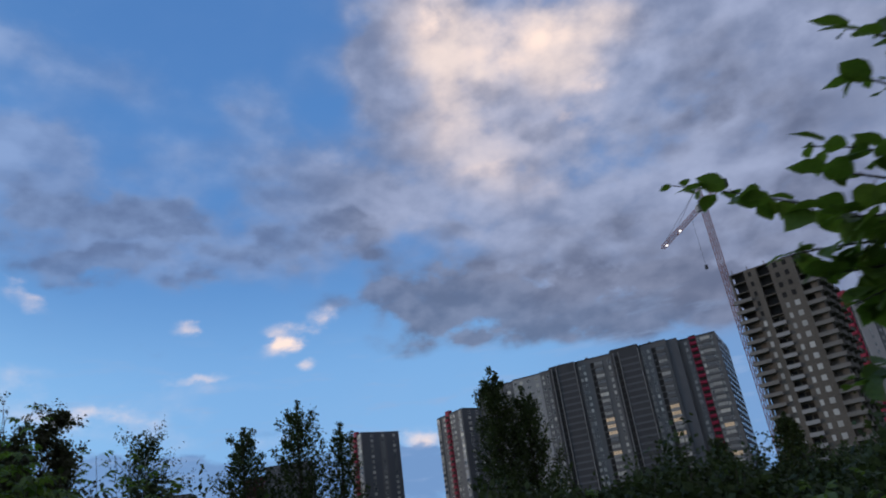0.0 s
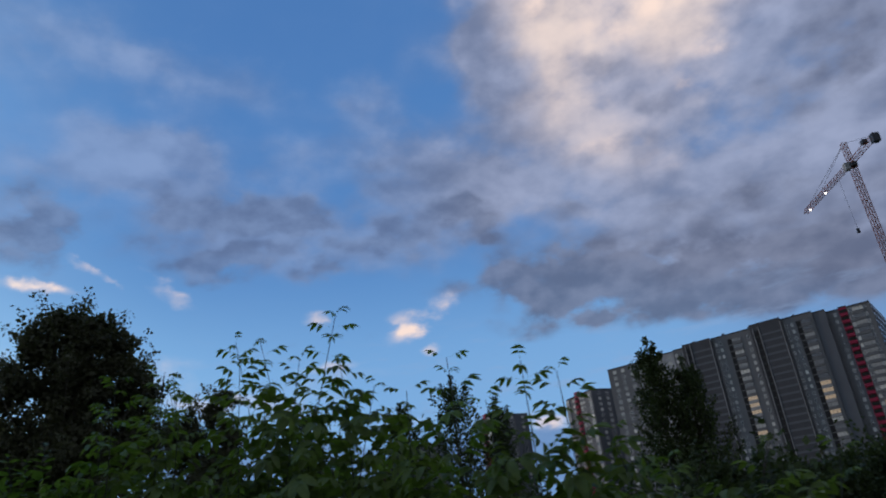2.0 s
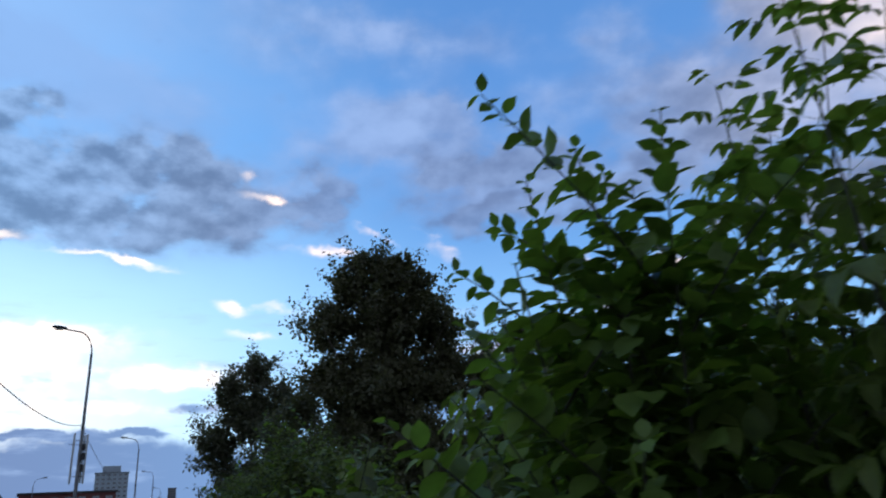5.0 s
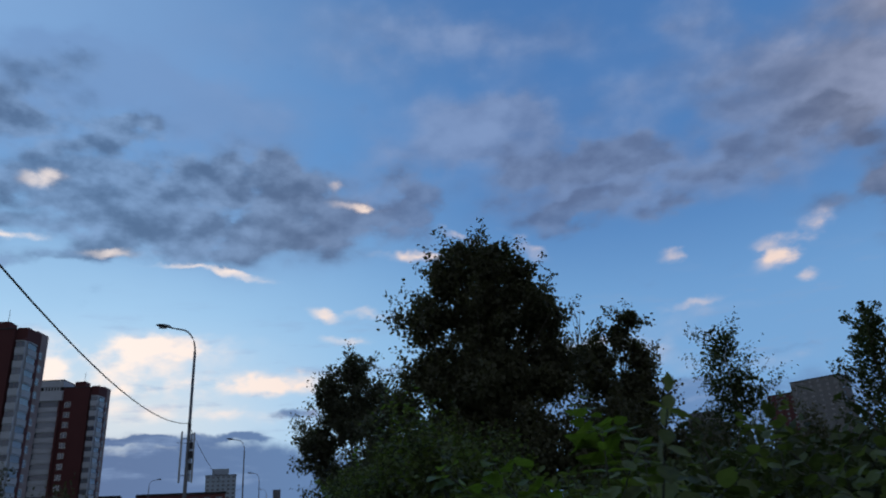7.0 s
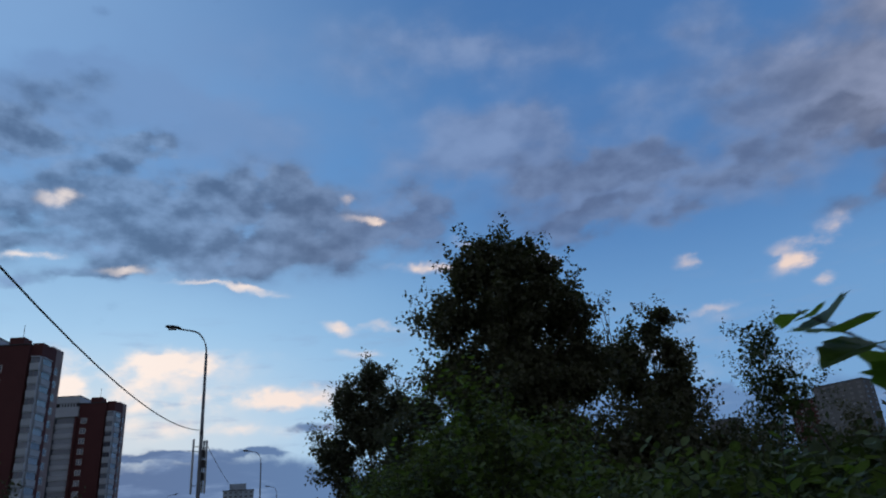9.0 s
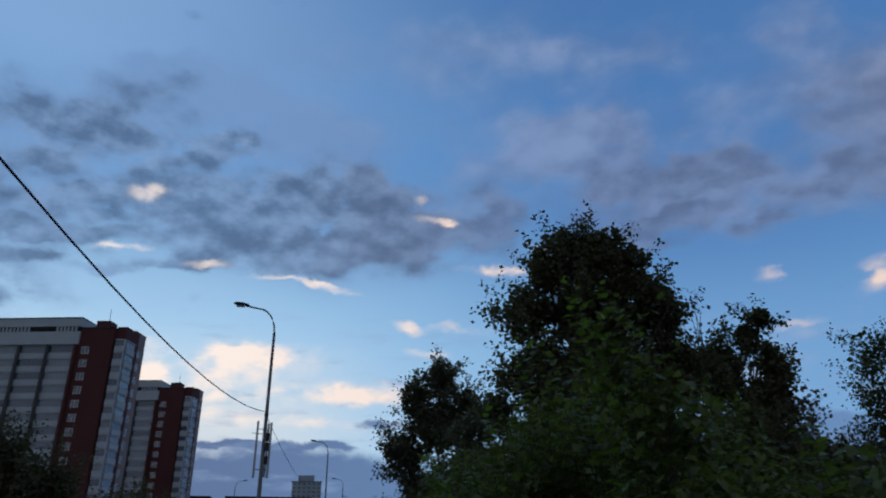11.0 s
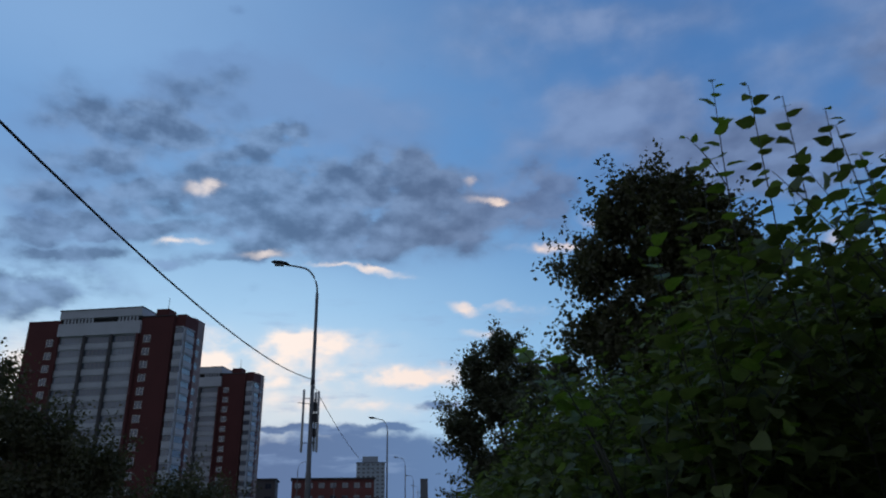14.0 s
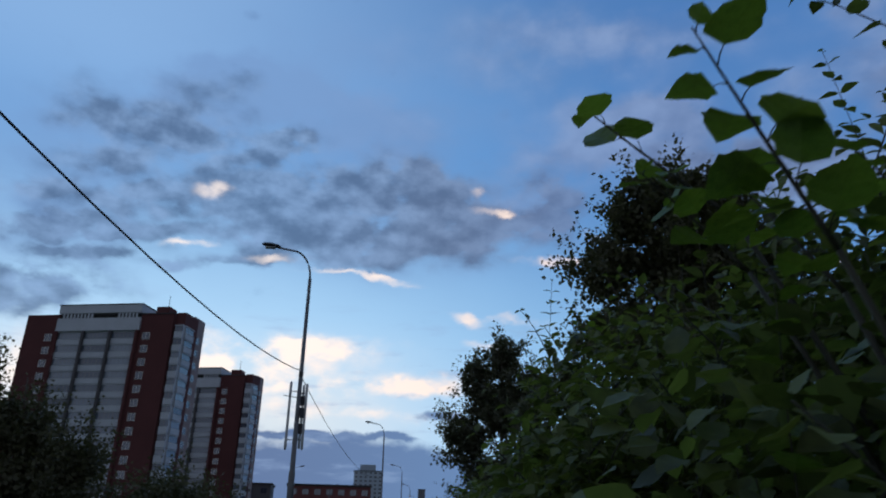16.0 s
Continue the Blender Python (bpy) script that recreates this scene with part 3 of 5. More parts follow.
    items = [stalk, turned(one, 0.0, (0.6, 0, -0.03), 0.46, 0.25)]
    for x, size, ang in ((0.58, 0.42, 0.95), (0.36, 0.38, 1.15)):
        for sgn in (1, -1):
            items.append(turned(one, sgn * ang, (x, 0, -0.02), size, 0.3))
    return join_templates(items)


MAPLE = compound_template()
OVATE = leaf_template(0.62, 0.45, 0.14, 0.15)


def fine_leaf(width=0.85, peak=0.62, fold=0.1, droop=0.15, teeth=0.06, n=8):
    """A leaf with a rounded base, a pointed tip and a toothed edge."""
    v, f = [], []
    for i in range(n + 1):
        x = i / n
        v.append((x, 0, -droop * x * x))
    for i in range(1, n):
        x = i / n
        half = width * 0.5 * math.sin(math.pi * x ** peak) ** 0.85 * (1 + teeth * (1 if i % 2 else -1))
        for sgn in (1, -1):
            v.append((x - 0.03 * (i % 2), sgn * half, fold * half * (2 + 0.6 * math.sin(i * 1.7 + sgn)) - droop * x * x))
    L = [n + 1 + 2 * i for i in range(n - 1)]
    R = [k + 1 for k in L]
    f += [(0, 1, L[0]), (0, R[0], 1), (n - 1, n, L[-1]), (n - 1, R[-1], n)]
    for i in range(1, n - 1):
        f += [(i, i + 1, L[i], L[i - 1]), (i, R[i - 1], R[i], i + 1)]
    return np.array(v), f


RHOMBIC = fine_leaf()
ROUNDED = fine_leaf(0.66, 0.9, 0.12, 0.14, 0.02, 6)
LOBED = fine_leaf(0.98, 0.6, 0.1, 0.22, 0.13, 8)
DIAMOND = (np.array([(0, 0, 0), (0.45, 0.36, 0.05), (1, 0, -0.1), (0.5, -0.36, 0.04)]), [(0, 3, 2, 1)])
SLIM = (np.array([(0, 0, 0), (0.45, 0.16, 0.03), (1, 0, -0.1), (0.5, -0.16, 0.03)]), [(0, 3, 2, 1)])


def scatter(name, template, centres, forward, up, sizes, mat):
    """One mesh of many leaves: each at its centre, pointing forward, its face towards up."""
    tv, tf = template
    fw = forward / np.linalg.norm(forward, axis=1, keepdims=True)
    sd = np.cross(up, fw)
    sd /= np.linalg.norm(sd, axis=1, keepdims=True) + 1e-9
    nu = np.cross(fw, sd)
    basis = np.stack([fw, sd, nu], 1) * sizes[:, None, None]
    v = np.einsum("vk,nkj->nvj", tv, basis) + centres[:, None, :]
    n, k = len(centres), len(tv)
    loops = np.concatenate([np.array(q) for q in tf])
    counts = np.array([len(q) for q in tf])
    all_loops = (loops[None, :] + (np.arange(n) * k)[:, None]).ravel()
    all_counts = np.tile(counts, n)
    starts = np.concatenate([[0], np.cumsum(all_counts)[:-1]])
    me = bpy.data.meshes.new(name)
    me.vertices.add(n * k), me.loops.add(len(all_loops)), me.polygons.add(len(all_counts))
    me.vertices.foreach_set("co", v.astype(np.float32).ravel())
    me.loops.foreach_set("vertex_index", all_loops.astype(np.int32))
    me.polygons.foreach_set("loop_start", starts.astype(np.int32))
    me.polygons.foreach_set("loop_total", all_counts.astype(np.int32))
    me.materials.append(mat)
    me.update(calc_edges=True)
    return me


def one_leaf(name, template, mat):
    return mesh_of(name, template[0], template[1], mat)


SINGLE = {}


def bow(a, b, bend, steps=7):
    """A stem's line from a to b that leans out by bend on its way."""
    a, b = Vector(a), Vector(b)
    return [a.lerp(b, t) + Vector(bend) * math.sin(math.pi * t) for t in [i / (steps - 1) for i in range(steps)]]


def along_line(points, t):
    x = t * (len(points) - 1)
    i = min(int(x), len(points) - 2)
    return points[i].lerp(points[i + 1], x - i), (points[i + 1] - points[i]).normalized()


def shrub(base, tips, rng, template, mat, leaf, label, gap=0.09, low=0.3, whorl=True, singles=2, fill=0, fill_r=(1.0, 1.0), spread=0.25, category="shrub", twigs=0, group="shrubs beside the path", stalk=0.5, lobes=(), arch=0.0, r0=0.009):
    """A many-stemmed shrub: stems that rise from the base to the tips with leaves in turn along them; the
    highest stems carry leaves of their own, the rest is joined."""
    place = thing("shrub", Matrix.Translation(base), label, category, group)
    base = Vector(base)
    tips = [Vector(t) - base for t in tips]
    top = max(t.z for t in tips)
    for _ in range(fill):
        ang, r = rng.uniform(0, 2 * math.pi), math.sqrt(rng.uniform(0, 1))
        mid = sum(tips, Vector()) / len(tips)
        tips.append(Vector((mid.x * 0.6 + math.cos(ang) * r * fill_r[0], mid.y * 0.6 + math.sin(ang) * r * fill_r[0], top * rng.uniform(0.45, 0.9) * (1 - 0.25 * r))))
    c, fw, up, sz = [], [], [], []
    own = []
    for i, tip in enumerate(tips):
        stems = Shape()
        foot = Vector((rng.uniform(-spread, spread) + tip.x * 0.3, rng.uniform(-spread, spread) + tip.y * 0.3, 0))
        line = bow(foot, tip, (rng.uniform(-0.14, 0.14), rng.uniform(-0.14, 0.14), arch), 9)
        stems.tube(line, [r0 * (1 - 0.1 * k) for k in range(9)], 5)
        lines = [(line, low, 1.0)]
        for _ in range(twigs):
            t0 = rng.uniform(0.4, 0.85)
            p, d = along_line(line, t0)
            ang = rng.uniform(0, 2 * math.pi)
            reach = rng.uniform(0.25, 0.6)
            q = p + Vector((math.cos(ang) * reach * 0.75, math.sin(ang) * reach * 0.75, reach * 0.75))
            tw = bow(p, q, (0, 0, 0.03), 5)
            stems.tube(tw, [0.004, 0.0034, 0.0028, 0.0022, 0.0015], 4)
            lines.append((tw, 0.15, 0.9))
        part("stem", stems.mesh("stem", STEM, smooth=True), place)
        for ln, lo, k in lines:
            length = sum((ln[j + 1] - ln[j]).length for j in range(len(ln) - 1))
            n = max(3, int(length * (1 - lo) / gap))
            twist = rng.uniform(0, math.pi)
            for j in range(n + 1):
                t = lo + (1 - lo) * j / n
                p, d = along_line(ln, min(t, 0.999))
                side = d.cross(Vector((0.3, 0.2, 0.1))).normalized()
                side.rotate(Matrix.Rotation(twist + j * 1.57 + rng.uniform(-0.5, 0.5), 3, d))
                near_tip = (1 - t) * length
                size = leaf * k * min(1.0, 0.5 + near_tip / (leaf * 4)) * rng.uniform(0.75, 1.2)
                for s in ((side, -side) if whorl else (side,)):
                    out_dir = (s + d * rng.uniform(0.1, 0.8) + Vector((0, 0, rng.uniform(-0.35, 0.25)))).normalized()
                    nrm = Vector((rng.uniform(-0.4, 0.4), rng.uniform(-0.4, 0.4), 1.0))
                    start = p + out_dir * leaf * stalk * 0.15
                    if i < singles and t > 0.45 and len(own) < 50:
                        own.append((start, out_dir, nrm, size))
                    else:
                        c.append(start), fw.append(out_dir), up.append(nrm), sz.append(size)
    for lx, ly, lz, rx, ry, rz, k in lobes:
        for _ in range(k):
            v = Vector((rng.gauss(0, 1), rng.gauss(0, 1), rng.gauss(0, 1))).normalized() * rng.random() ** 0.45
            c.append(Vector((lx - base.x + v.x * rx, ly - base.y + v.y * ry, lz + v.z * rz)))
            fw.append(Vector((v.x + rng.gauss(0, 0.6), v.y + rng.gauss(0, 0.6), rng.gauss(-0.15, 0.4))))
            up.append(Vector((rng.gauss(0, 0.45) + v.x * 0.4, rng.gauss(0, 0.45) + v.y * 0.4, 1.0)))
            sz.append(leaf * rng.uniform(0.7, 1.25))
    if c:
        part("foliage", scatter("foliage", template, np.array(c), np.array(fw), np.array(up), np.array(sz), mat), place, kind="stuff")
    key = id(template[1])
    if own and key not in SINGLE:
        SINGLE[key] = one_leaf("leaf", template, LEAF_SINGLE)
    for p, d, nrm, s in own:
        y = nrm.cross(d).normalized()
        m = Matrix((d, y, d.cross(y))).transposed().to_4x4()
        part("leaf", SINGLE[key], place, place=Matrix.Translation(p) @ m @ Matrix.Scale(s, 4))
    return place


def sapling(base, twigs, rng, template, mat, label, category="sapling"):
    """A leaning sapling: a stem to each twig's root, and leaves in turn along the twig up to its tip; each twig is
    its root, its middle, its tip, the number of leaves and their length."""
    place = thing("sapling", Matrix.Translation(base), label, category, "saplings beside the path")
    base = Vector(base)
    mesh = one_leaf("leaf", template, mat)
    for root, mid, tip, n, size in twigs:
        root, mid, tip = Vector(root) - base, Vector(mid) - base, Vector(tip) - base
        stem = Shape()
        stem.tube(bow((rng.uniform(-0.05, 0.05), rng.uniform(-0.05, 0.05), 0), root, (0, 0, 0.25), 9), [0.011 - 0.0008 * k for k in range(9)], 6)
        line = [root.lerp(mid, t).lerp(mid.lerp(tip, t), t) for t in [k / 10 for k in range(11)]]
        stem.tube(line, [0.0046 - 0.00032 * k for k in range(11)], 5)
        leaves = []
        for j in range(n):
            t = (j + 0.6) / n
            p, d = along_line(line, min(t, 0.995))
            side = d.cross(Vector((0, 0, 1))).normalized() * (1 if j % 2 else -1)
            s = size * rng.uniform(0.75, 1.1) * (1.0 if t < 0.85 else 0.5)
            stalk = (side * rng.uniform(0.6, 1.0) + d * rng.uniform(0.1, 0.7) + Vector((0, 0, rng.uniform(-0.3, 0.3)))).normalized()
            q = p + stalk * s * 0.35
            stem.tube([p, p.lerp(q, 0.5) + Vector((0, 0, 0.004)), q], [0.0014, 0.0011, 0.0009], 4)
            fw = (stalk + Vector((rng.gauss(0, 0.25), rng.gauss(0, 0.25), rng.uniform(-0.55, 0.1)))).normalized()
            leaves.append((q, fw, Vector((rng.gauss(0, 0.45), rng.gauss(0, 0.45), 1.0)), s))
        part("stem", stem.mesh("stem", STEM, smooth=True), place)
        for q, fw, nrm, s in leaves:
            y = nrm.cross(fw).normalized()
            part("leaf", mesh, place, place=Matrix.Translation(q) @ Matrix((fw, y, fw.cross(y))).transposed().to_4x4() @ Matrix.Scale(s, 4))
    return place


def tree(base, height, lobes, rng, mat, leaf, label, clumps=300, per=45, clump_r=0.55, template=DIAMOND, bark=BARK, trunk_r=0.22, droop=0.3, name="tree", category="tree", group="", bare=0, limbs=14, core=0.7):
    """A tapered trunk with limbs into each lobe (centre and radii from the base) and a crown of leaf clumps."""
    place = thing(name, Matrix.Translation(base), label, category, group)
    wood = Shape()
    trunk = [Vector((rng.uniform(-0.15, 0.15) * k, rng.uniform(-0.15, 0.15) * k, height * 0.9 * k / 7)) for k in range(8)]
    wood.tube(trunk, [trunk_r * (1 - 0.12 * k) for k in range(8)], 8)
    part("trunk", wood.mesh("trunk", bark, smooth=True), place)
    branches = Shape()
    total = sum(l[3] * l[4] * l[5] for l in lobes)
    cs, ups, fws, szs = [], [], [], []
    for lx, ly, lz, rx, ry, rz in lobes:
        share = max(6, int(clumps * (lx * 0 + rx * ry * rz / total) ** 0.9))
        pts = []
        for _ in range(share):
            v = Vector((rng.gauss(0, 1), rng.gauss(0, 1), rng.gauss(0, 1))).normalized()
            r = rng.uniform(0.25, 1.0) ** 0.5
            bump = 1 + 0.5 * noise.noise(v * 2.6 + Vector((lx, ly, lz)))
            p = Vector((lx + v.x * rx * r * bump, ly + v.y * ry * r * bump, lz + v.z * rz * r * bump))
            pts.append((p, v, r))
        for p, v, r in pts[: max(3, limbs * share // max(1, clumps))]:
            q, _ = along_line(trunk, min(0.97, max(0.15, (p.z - 0.35 * height) / height + 0.1)))
            ln = bow(q, p, (0, 0, -0.25), 5)
            part("limb", Shape().tube(ln, [trunk_r * 0.3, trunk_r * 0.22, trunk_r * 0.15, trunk_r * 0.1, trunk_r * 0.05], 5).mesh("limb", bark, smooth=True), place)
        k = share * 26
        v = np.array([rng.gauss(0, 1) for _ in range(k * 3)]).reshape(k, 3)
        v /= np.linalg.norm(v, axis=1, keepdims=True)
        v *= np.array([rng.random() ** 0.4 * core for _ in range(k)])[:, None]
        cs.append(v * np.array([rx, ry, rz]) + np.array([lx, ly, lz]))
        fws.append(np.array([rng.gauss(0, 1) for _ in range(k * 3)]).reshape(k, 3))
        ups.append(np.array([rng.gauss(0, 1) for _ in range(k * 3)]).reshape(k, 3))
        szs.append(np.array([leaf * rng.uniform(1.2, 2.0) for _ in range(k)]))
        for p, v, r in pts:
            k = max(6, int(per * 1.7 * rng.uniform(0.5, 1.4)))
            axis = Vector((v.x, v.y, v.z * 0.6 + 0.45)).normalized()
            reach = np.array([rng.gauss(0, 1) for _ in range(k)])
            spray = np.clip(np.array([rng.gauss(0, 1) for _ in range(k * 3)]).reshape(k, 3), -1.6, 1.6) * clump_r * 0.55
            spray += np.clip(reach, -1.4, 2.1)[:, None] * np.array(axis) * clump_r * 1.25
            cs.append(np.array(p) + spray)
            d = np.array(v) * 0.7 + np.array([rng.gauss(0, 0.8) for _ in range(k * 3)]).reshape(k, 3)
            d[:, 2] -= droop
            fws.append(d)
            ups.append(np.array([rng.gauss(0, 0.8) for _ in range(k * 3)]).reshape(k, 3) + np.array([0, 0, 0.9]))
            szs.append(np.array([leaf * rng.uniform(0.7, 1.3) for _ in range(k)]))
            if r > 0.8 and rng.random() < 0.35:
                ln = [p - axis * clump_r, p, p + axis * clump_r * 2.3]
                branches.tube(ln, [0.02, 0.014, 0.006], 3, cap=False)
    for _ in range(bare):
        lx, ly, lz, rx, ry, rz = lobes[-1]
        p = Vector((lx + rng.uniform(-rx, rx) * 0.5, ly, lz + rz * 0.6))
        branches.tube(bow(p, p + Vector((rng.uniform(-1, 1), 0, rng.uniform(1.6, 2.8))), (0.1, 0, 0), 5), [0.04, 0.03, 0.022, 0.016, 0.01], 4)
    part("twig_work", branches.mesh("twig_work", bark, smooth=True), place, kind="stuff")
    part("crown", scatter("crown", template, np.concatenate(cs), np.concatenate(fws), np.concatenate(ups), np.concatenate(szs), mat), place, kind="stuff")
    return place


# ---------------------------------------------------------------- ground, road and footpath
def strip(name, o0, o1, z, mat, label, a0=-60.0, a1=900.0, thick=0.3, category="road"):
    ob = new(name, Shape().box(a0, a1, o0, o1, z - thick, z).mesh(name, mat))
    ob.matrix_basis = pose(0, 0, 0, 0, 0, ROAD_YAW) @ Matrix.Diagonal((1, -1, 1, 1))
    return tagged(ob, label, category, kind="structure")


ground = new("ground", Shape().box(-2400, 2400, -2400, 2400, -1.0, -0.02).mesh("ground", GRASS))
tagged(ground, "uneven green grass around the road", "ground", kind="structure")
strip("road", -18.4, -5.4, 0.03, ASPHALT, "grey asphalt two-lane road")
strip("kerb", -5.4, -5.25, 0.15, KERB, "pale concrete kerb along the road", category="kerb")
strip("kerb", -18.55, -18.4, 0.15, KERB, "pale concrete kerb along the road", category="kerb")
strip("footpath", -1.2, 0.75, 0.03, ASPHALT, "narrow asphalt footpath beside shrubs", category="footpath")


# ---------------------------------------------------------------- street lamps and cable
def street_lamp(place, label, antennas=False):
    """Pole with a curved arm; local x points to the road."""
    lamp = thing("street_lamp", place, label, "street lamp", "street lamps along the road")
    part("pole", Shape().tube([(0, 0, 0), (0, 0, 3.2), (0, 0, 3.25), (0, 0, 9.3)], [0.11, 0.095, 0.08, 0.055], 10).mesh("pole", STEEL, smooth=True), lamp)
    part("base_flange", Shape().tube([(0, 0, 0), (0, 0, 0.05)], 0.2, 12).mesh("base_flange", STEEL), lamp)
    arc = [(0.62 * (1 - math.cos(t)), 0, 9.3 + 0.95 * math.sin(t)) for t in [i * math.pi / 2 / 7 for i in range(8)]] + [(1.15, 0, 10.33)]
    part("arm", Shape().tube(arc, 0.033, 8).mesh("arm", STEEL, smooth=True), lamp)
    head = Shape()
    head.tube([(1.05, 0, 10.32), (1.14, 0, 10.36), (1.36, 0, 10.4), (1.58, 0, 10.43), (1.66, 0, 10.43)], [0.04, 0.085, 0.11, 0.085, 0.03], 10)
    head.v = [(x, y * 1.25, z + (z - 10.4) * -0.35) for x, y, z in head.v]
    h = part("lamp_head", head.mesh("lamp_head", DARK_STEEL, smooth=True), lamp)
    part("lens", Shape().box(1.22, 1.54, -0.08, 0.08, 10.29, 10.32).mesh("lens", ANTENNA), h)
    if antennas:
        for dx, dy, z0, z1 in ((0.27, 0.02, 3.85, 5.9), (-0.22, 0.03, 3.85, 5.85), (-0.12, -0.2, 3.9, 5.85)):
            an = part("antenna_panel", Shape().tube([(dx, dy, z0), (dx, dy, z0 + 0.04), (dx, dy, z1 - 0.04), (dx, dy, z1)], [0.02, 0.04, 0.04, 0.02], 8).mesh("antenna_panel", ANTENNA, smooth=True), lamp, "pale plastic antenna panel")
            for z in (z0 + 0.3, z1 - 0.3):
                part("bracket", Shape().tube([(0, 0, z), (dx, dy, z)], 0.014, 5).mesh("bracket", DARK_STEEL), an)
        for z, y in ((4.35, -0.1), (4.8, 0.1), (5.2, -0.1)):
            part("radio_box", Shape().box(-0.2, -0.06, y - 0.07, y + 0.07, z, z + 0.28).mesh("radio_box", DARK_STEEL), lamp)
        part("crossbar", Shape().tube([(-0.1, 0.0, 5.4), (0.45, 0.25, 5.42)], 0.012, 5).mesh("crossbar", DARK_STEEL), lamp)
    part("cable_clamp", Shape().tube([(0, 0, 6.05), (0, 0, 6.2)], 0.075, 8).mesh("cable_clamp", DARK_STEEL), lamp)
    return lamp


FIRST, STEP = 39.45, 39.2
street_lamp(Matrix.Translation(at(FIRST, -4.1)) @ pose(0, 0, 0, 0, 0, ROAD_YAW + 98), "tall grey street lamp pole with antenna panels", True)
plain = street_lamp(Matrix.Translation(at(FIRST + STEP, -4.1)) @ pose(0, 0, 0, 0, 0, ROAD_YAW + 98), "tall grey street lamp with a curved arm")
for k in (2, 3, 4, 5, 6):
    copy_thing(plain, Matrix.Translation(at(FIRST + STEP * k, -4.1)) @ pose(0, 0, 0, 0, 0, ROAD_YAW + 98))
copy_thing(plain, Matrix.Translation(at(FIRST - STEP, -3.05)) @ pose(0, 0, 0, 0, 0, ROAD_YAW + 98))
for k in range(5):
    copy_thing(plain, Matrix.Translation(at(122 + STEP * k, -19.8)) @ pose(0, 0, 0, 0, 0, ROAD_YAW - 90))


def cable(a, b, sag, r=0.014):
    pts = [Vector(a).lerp(Vector(b), t) - Vector((0, 0, sag * 4 * t * (1 - t))) for t in [i / 24 for i in range(25)]]
    ob = new("overhead_cable", Shape().tube(pts, r, 5).mesh("overhead_cable", CABLE, smooth=True))
    return tagged(ob, "thin black cable slung between lamp poles", "cable", "overhead cables")


cable(at(FIRST - STEP, -3.05, 6.69), at(FIRST, -4.1, 6.24), 1.67)
cable(at(FIRST, -4.1, 6.1), at(FIRST + STEP, -4.1, 6.0), 1.1, 0.011)


# ---------------------------------------------------------------- buildings
def facing(origin, towards):
    """A pose at origin whose x runs towards a second place, along a facade; y runs to its left."""
    d = Vector((towards[0] - origin[0], towards[1] - origin[1], 0))
    return pose(origin[0], origin[1], 0, 0, 0, math.degrees(math.atan2(d.y, d.x)))


def window_mesh(name, w, h, sash=2, glass=GLASS, frame_mat=FRAME, proud=0.06):
    """A window in the plane y = 0, seen from -y: frame, mullions and pane."""
    s = Shape()
    e = 0.08
    outer = [(-w / 2, 0), (w / 2, 0), (w / 2, h), (-w / 2, h)]
    inner = [(-w / 2 + e, e), (w / 2 - e, e), (w / 2 - e, h - e), (-w / 2 + e, h - e)]
    s.v = [(x, 0, z) for x, z in outer] + [(x, -proud, z) for x, z in outer] + [(x, -proud, z) for x, z in inner] + [(x, -0.02, z) for x, z in inner]
    for k in range(4):
        n = (k + 1) % 4
        s.f += [(k, n, 4 + n, 4 + k), (4 + k, 4 + n, 8 + n, 8 + k), (8 + k, 8 + n, 12 + n, 12 + k)]
        s.s += [0, 0, 0]
    s.f.append((12, 13, 14, 15)), s.s.append(1)
    if sash > 1:
        s.box(-e / 2, e / 2, -proud, -0.01, e, h - e)
    return s.mesh(name, frame_mat, glass)


def loggia_mesh(name, w, h, glass=GLASS, panel=WHITE_PANEL, proud=0.5, parapet=1.05, sash=4, mullion=DARK_PANEL):
    """A glazed balcony: floor slab, parapet, posts and panes, seen from -y."""
    s = Shape()
    levels = [(0, 0.0), (0, -proud), (parapet, -proud), (parapet, -proud - 0.05), (parapet + 0.08, -proud - 0.05), (parapet + 0.08, -proud + 0.16), (h - 0.25, -proud + 0.16), (h - 0.25, -proud), (h - 0.06, -proud), (h - 0.06, 0.0)]
    xs = [-w / 2]
    for k in range(sash):
        x = -w / 2 + w * k / sash
        xs += [x + 0.06, x + w / sash - 0.04]
    xs.append(w / 2)
    n = len(levels)
    s.v = [(x, y, z) for x in xs for z, y in levels]
    for c in range(len(xs) - 1):
        for r in range(n - 1):
            s.f.append((c * n + r, (c + 1) * n + r, (c + 1) * n + r + 1, c * n + r + 1))
            s.s.append((1 if c % 2 == 1 else 2) if r == 5 else 0)
    for c in (0, len(xs) - 1):
        s.f.append(tuple(c * n + r for r in range(n))), s.s.append(0)
    return s.mesh(name, panel, glass, mullion)


def open_balcony_mesh(name, w, h, panel=LIGHT_PANEL, proud=0.9):
    s = Shape()
    s.box(-w / 2, w / 2, -proud, 0, -0.1, 0.08)
    s.box(-w / 2, w / 2, -proud, -proud + 0.1, 0.08, 1.1)
    for x in (-w / 2, w / 2 - 0.1):
        s.box(x, x + 0.1, -proud + 0.1, 0, 0.08, 1.1)
    # dark sheet on the back wall paints the shade within the balcony
    s.box(-w / 2 + 0.1, w / 2 - 0.1, -0.02, 0, 0.2, h - 0.35, 1)
    return s.mesh(name, panel, PAINTED_SHADE)


